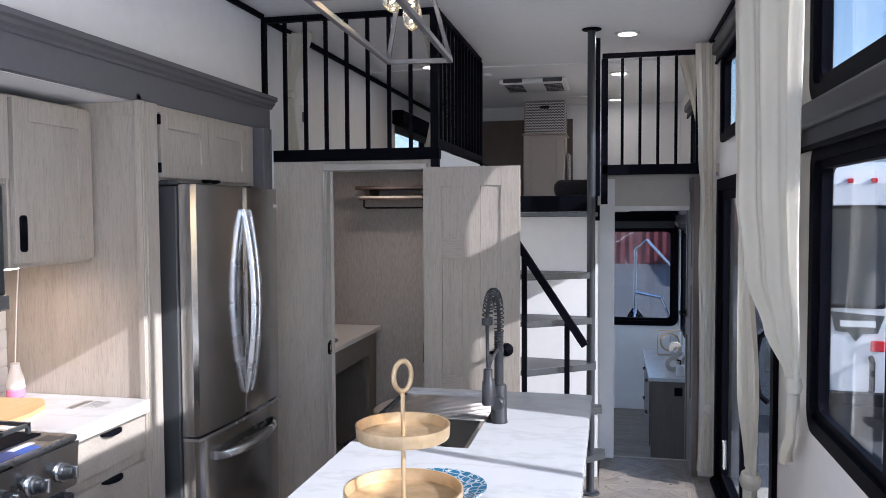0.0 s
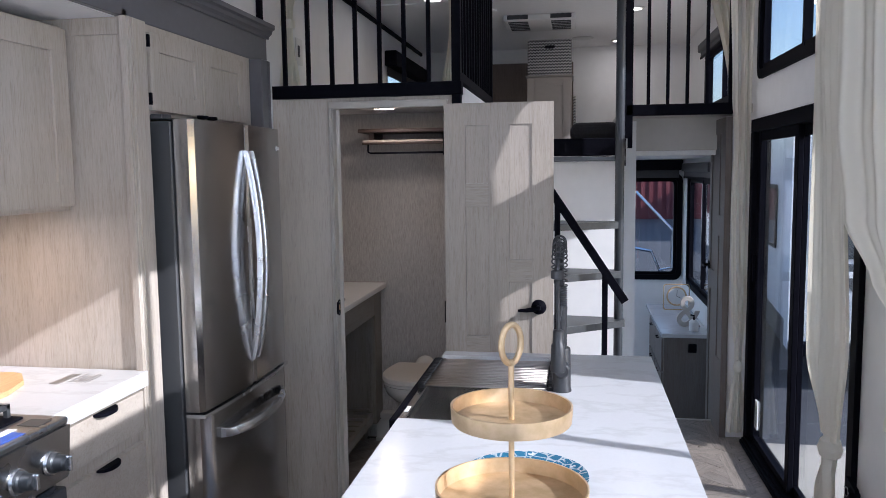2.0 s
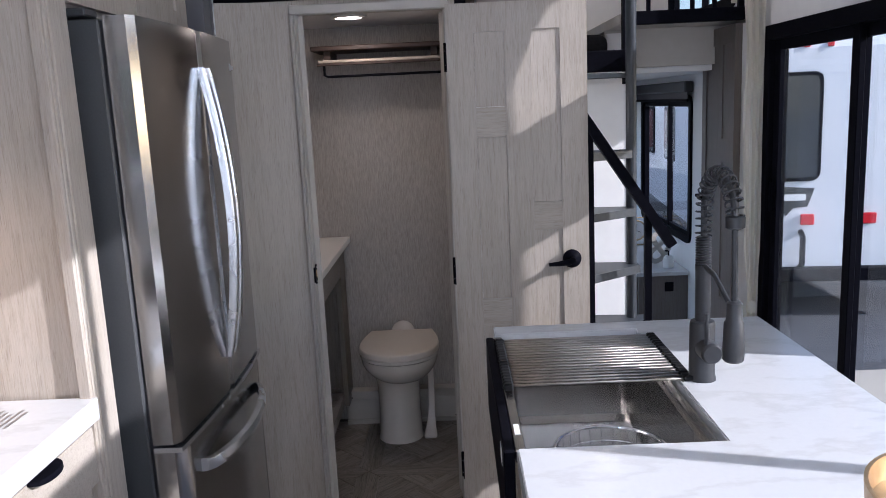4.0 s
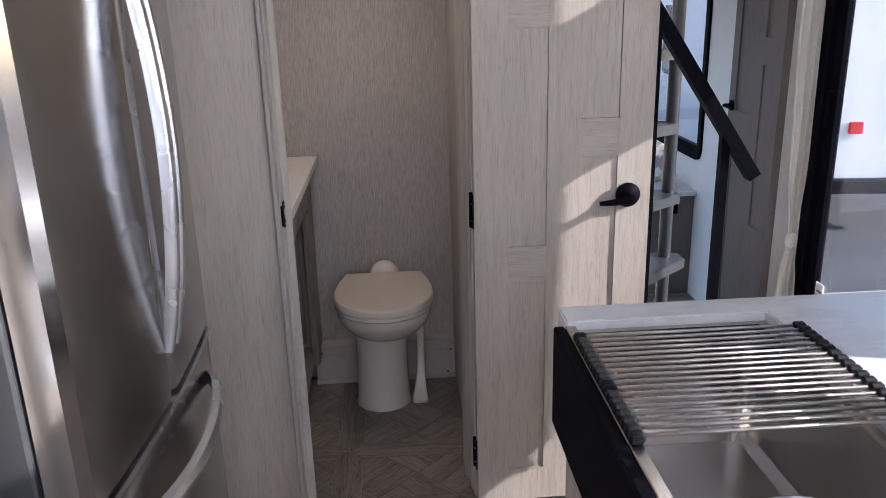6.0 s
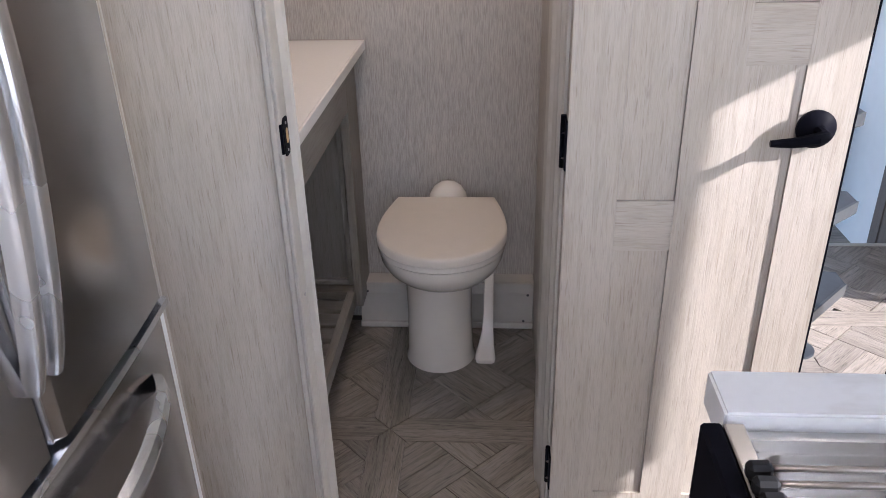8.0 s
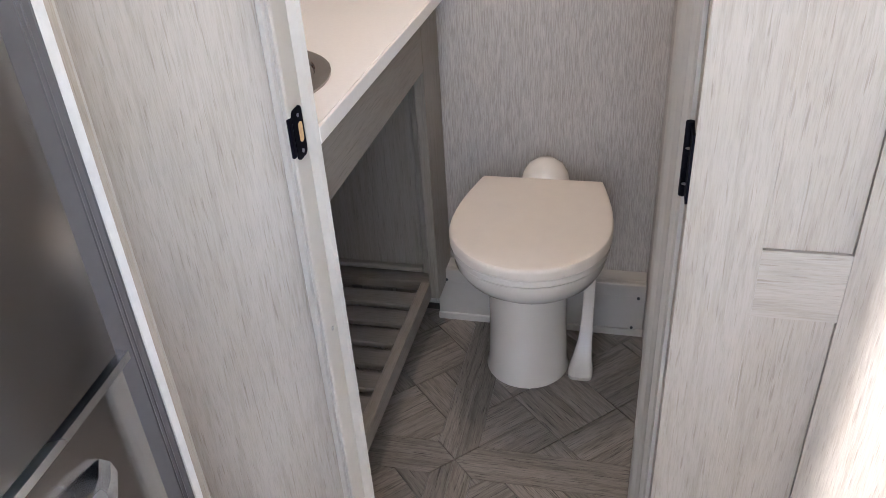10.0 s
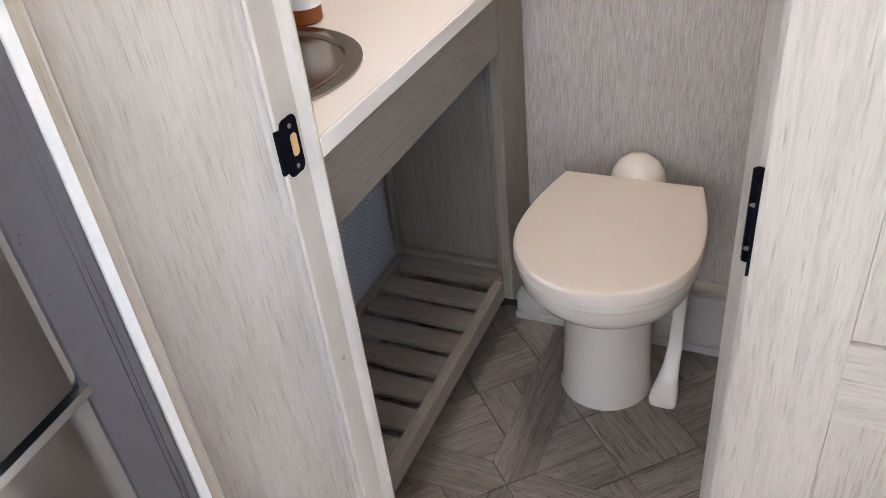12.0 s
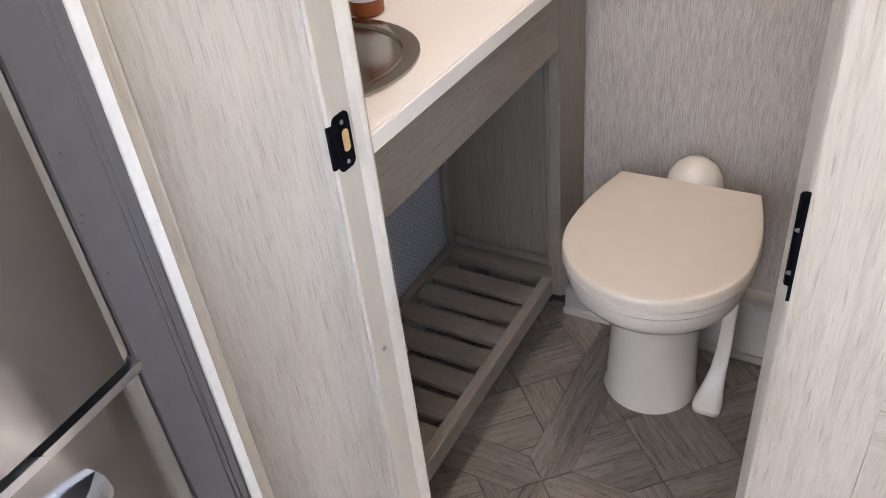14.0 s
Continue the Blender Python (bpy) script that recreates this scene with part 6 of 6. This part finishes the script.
for k in range(7):
    part("board", box(6.0, 6.5, 10.6, 12.6, -0.951 + 0.13 * k, -0.83 + 0.13 * k, 0.01), BRICKY, tbk)
er = thing("entry_rail", (0.9, 10.2, -0.95), "chrome folding entry rail and steps beside a trailer", "handrail")
part("rail", tube([(0.35, 11.6, 0.2), (0.35, 11.6, 1.1), (0.5, 11.5, 1.25), (0.95, 11.2, 0.75), (0.95, 11.2, 0.25), (0.8, 11.3, 0.2), (0.7, 11.35, 0.45), (0.35, 11.6, 0.5)], 0.022, 8), CHROME, er)
part("post", tube([(0.35, 11.6, -0.94), (0.35, 11.6, 0.25)], 0.022, 8), CHROME, er)
part("step_stringer", bar((0.3, 11.7, 0.2), (1.3, 10.8, -0.9), 0.08, 0.16), BLACK, er)
for k in range(3):
    part("step", box(0.42 + 0.28 * k, 0.80 + 0.28 * k, 11.0 - 0.22 * k, 11.6 - 0.22 * k, -0.1 - 0.28 * k, -0.06 - 0.28 * k), GUNMETAL, er)

# ---- floor planks ----
STAR, CELL, BAND = (-1.321, 4.28), 0.61, 0.096
LAT, U0, V0 = 0.255, -5.474, 3.291


def clip(poly, f):
    out = []
    for a, b in zip(poly, poly[1:] + poly[:1]):
        fa, fb_ = f(a), f(b)
        if fa >= 0:
            out.append(a)
        if (fa > 0 > fb_) or (fa < 0 < fb_):
            t = fa / (fa - fb_)
            out.append((a[0] + (b[0] - a[0]) * t, a[1] + (b[1] - a[1]) * t))
    return out


def clip_rect(poly, x0, x1, y0, y1):
    for f in (lambda p: p[0] - x0, lambda p: x1 - p[0], lambda p: p[1] - y0, lambda p: y1 - p[1]):
        poly = clip(poly, f) if poly else poly
    return poly


def area(p):
    return abs(sum(a[0] * b[1] - b[0] * a[1] for a, b in zip(p, p[1:] + p[:1]))) / 2 if len(p) > 2 else 0


def pieces(x0, x1, y0, y1):
    """Plank outlines with the angle of their grain, inside a rectangle of the floor."""
    res = []
    i0, i1 = math.floor((x0 - STAR[0]) / CELL), math.floor((x1 - STAR[0]) / CELL)
    j0, j1 = math.floor((y0 - STAR[1]) / CELL), math.floor((y1 - STAR[1]) / CELL)
    h = BAND / 2
    for i in range(i0 - 1, i1 + 1):
        for j in range(j0 - 1, j1 + 1):
            ox, oy = STAR[0] + i * CELL, STAR[1] + j * CELL
            for s in (-h, h):
                res.append(([(ox, oy), (ox + h, oy + s), (ox + CELL - h, oy + s), (ox + CELL, oy)][::1 if s < 0 else -1], 0))
                res.append(([(ox, oy), (ox + s, oy + h), (ox + s, oy + CELL - h), (ox, oy + CELL)][::-1 if s < 0 else 1], 90))
            bx0, bx1, by0, by1 = ox + h, ox + CELL - h, oy + h, oy + CELL - h
            ua, ub = math.floor((bx0 - by1 - U0) / LAT), math.ceil((bx1 - by0 - U0) / LAT)
            va, vb_ = math.floor((bx0 + by0 - V0) / LAT), math.ceil((bx1 + by1 - V0) / LAT)
            for u in range(ua, ub):
                for v in range(va, vb_):
                    for s in (0, 1):
                        if (u + v) % 2:
                            uu, vv = (U0 + u * LAT, U0 + (u + 1) * LAT), (V0 + (v + s / 2) * LAT, V0 + (v + s / 2 + 0.5) * LAT)
                        else:
                            uu, vv = (U0 + (u + s / 2) * LAT, U0 + (u + s / 2 + 0.5) * LAT), (V0 + v * LAT, V0 + (v + 1) * LAT)
                        q = [((a + b) / 2, (b - a) / 2) for a, b in ((uu[0], vv[0]), (uu[1], vv[0]), (uu[1], vv[1]), (uu[0], vv[1]))]
                        q = clip_rect(q, bx0, bx1, by0, by1)
                        if area(q) > 0.0004:
                            res.append((q, -45 if (u + v) % 2 else 45))
    out = []
    for q, ang in res:
        q = clip_rect(q, x0, x1, y0, y1)
        if area(q) > 0.0002:
            out.append((q, ang))
    return out


FLOOR = bpy.data.objects["floor"]
ORIGIN[FLOOR] = Vector((0, 0, 0))


def lay(rect, joined):
    rest = bmesh.new()
    for q, ang in pieces(*rect):
        cx0, cy0 = sum(p[0] for p in q) / len(q), sum(p[1] for p in q) / len(q)
        ca, sa = math.cos(radians(-ang)), math.sin(radians(-ang))
        loc = []
        for x, y in q:
            dx, dy = x - cx0, y - cy0
            r = math.hypot(dx, dy)
            k = max(0.2, (r - 0.0016) / r)
            loc.append((dx * k, dy * k))
        zt_ = -0.0004 * random.random()
        if joined:
            vs = [rest.verts.new((cx0 + x, cy0 + y, zt_)) for x, y in loc]
            vb2 = [rest.verts.new((cx0 + x, cy0 + y, -0.006)) for x, y in loc]
            rest.faces.new(vs)
            for k in range(len(vs)):
                rest.faces.new((vs[k], vb2[k], vb2[(k + 1) % len(vs)], vs[(k + 1) % len(vs)]))
            continue
        bm = bmesh.new()
        loc2 = [(x * ca - y * sa, x * sa + y * ca) for x, y in loc]
        vs = [bm.verts.new((x, y, zt_)) for x, y in loc2]
        vb2 = [bm.verts.new((x, y, -0.0058)) for x, y in loc2]
        bm.faces.new(vs)
        for k in range(len(vs)):
            bm.faces.new((vs[k], vb2[k], vb2[(k + 1) % len(vs)], vs[(k + 1) % len(vs)]))
        bmesh.ops.recalc_face_normals(bm, faces=bm.faces[:])
        ob = new("plank", mesh_of("plank", bm, PLANK))
        ob.parent = FLOOR
        ob.matrix_basis = Matrix.Translation((cx0, cy0, 0)) @ Matrix.Rotation(radians(ang), 4, "Z")
    if joined:
        bmesh.ops.recalc_face_normals(rest, faces=rest.faces[:])
        o = part("plank_rest", rest, PLANK, FLOOR)
        tagged(o, kind="stuff")
    else:
        rest.free()


lay((-1.80, -0.86, 4.0, 4.87), False)
lay((-0.05, RW, 4.0, 5.45), False)
lay((-1.70, -0.81, 2.9, 4.0), False)
lay((-0.81, -0.05, 3.27, 5.0), True)
lay((-1.72, -0.81, -1.8, 2.9), True)
lay((-0.81, RW, -1.8, 1.4), True)
lay((-0.05, RW, 1.4, 4.0), True)
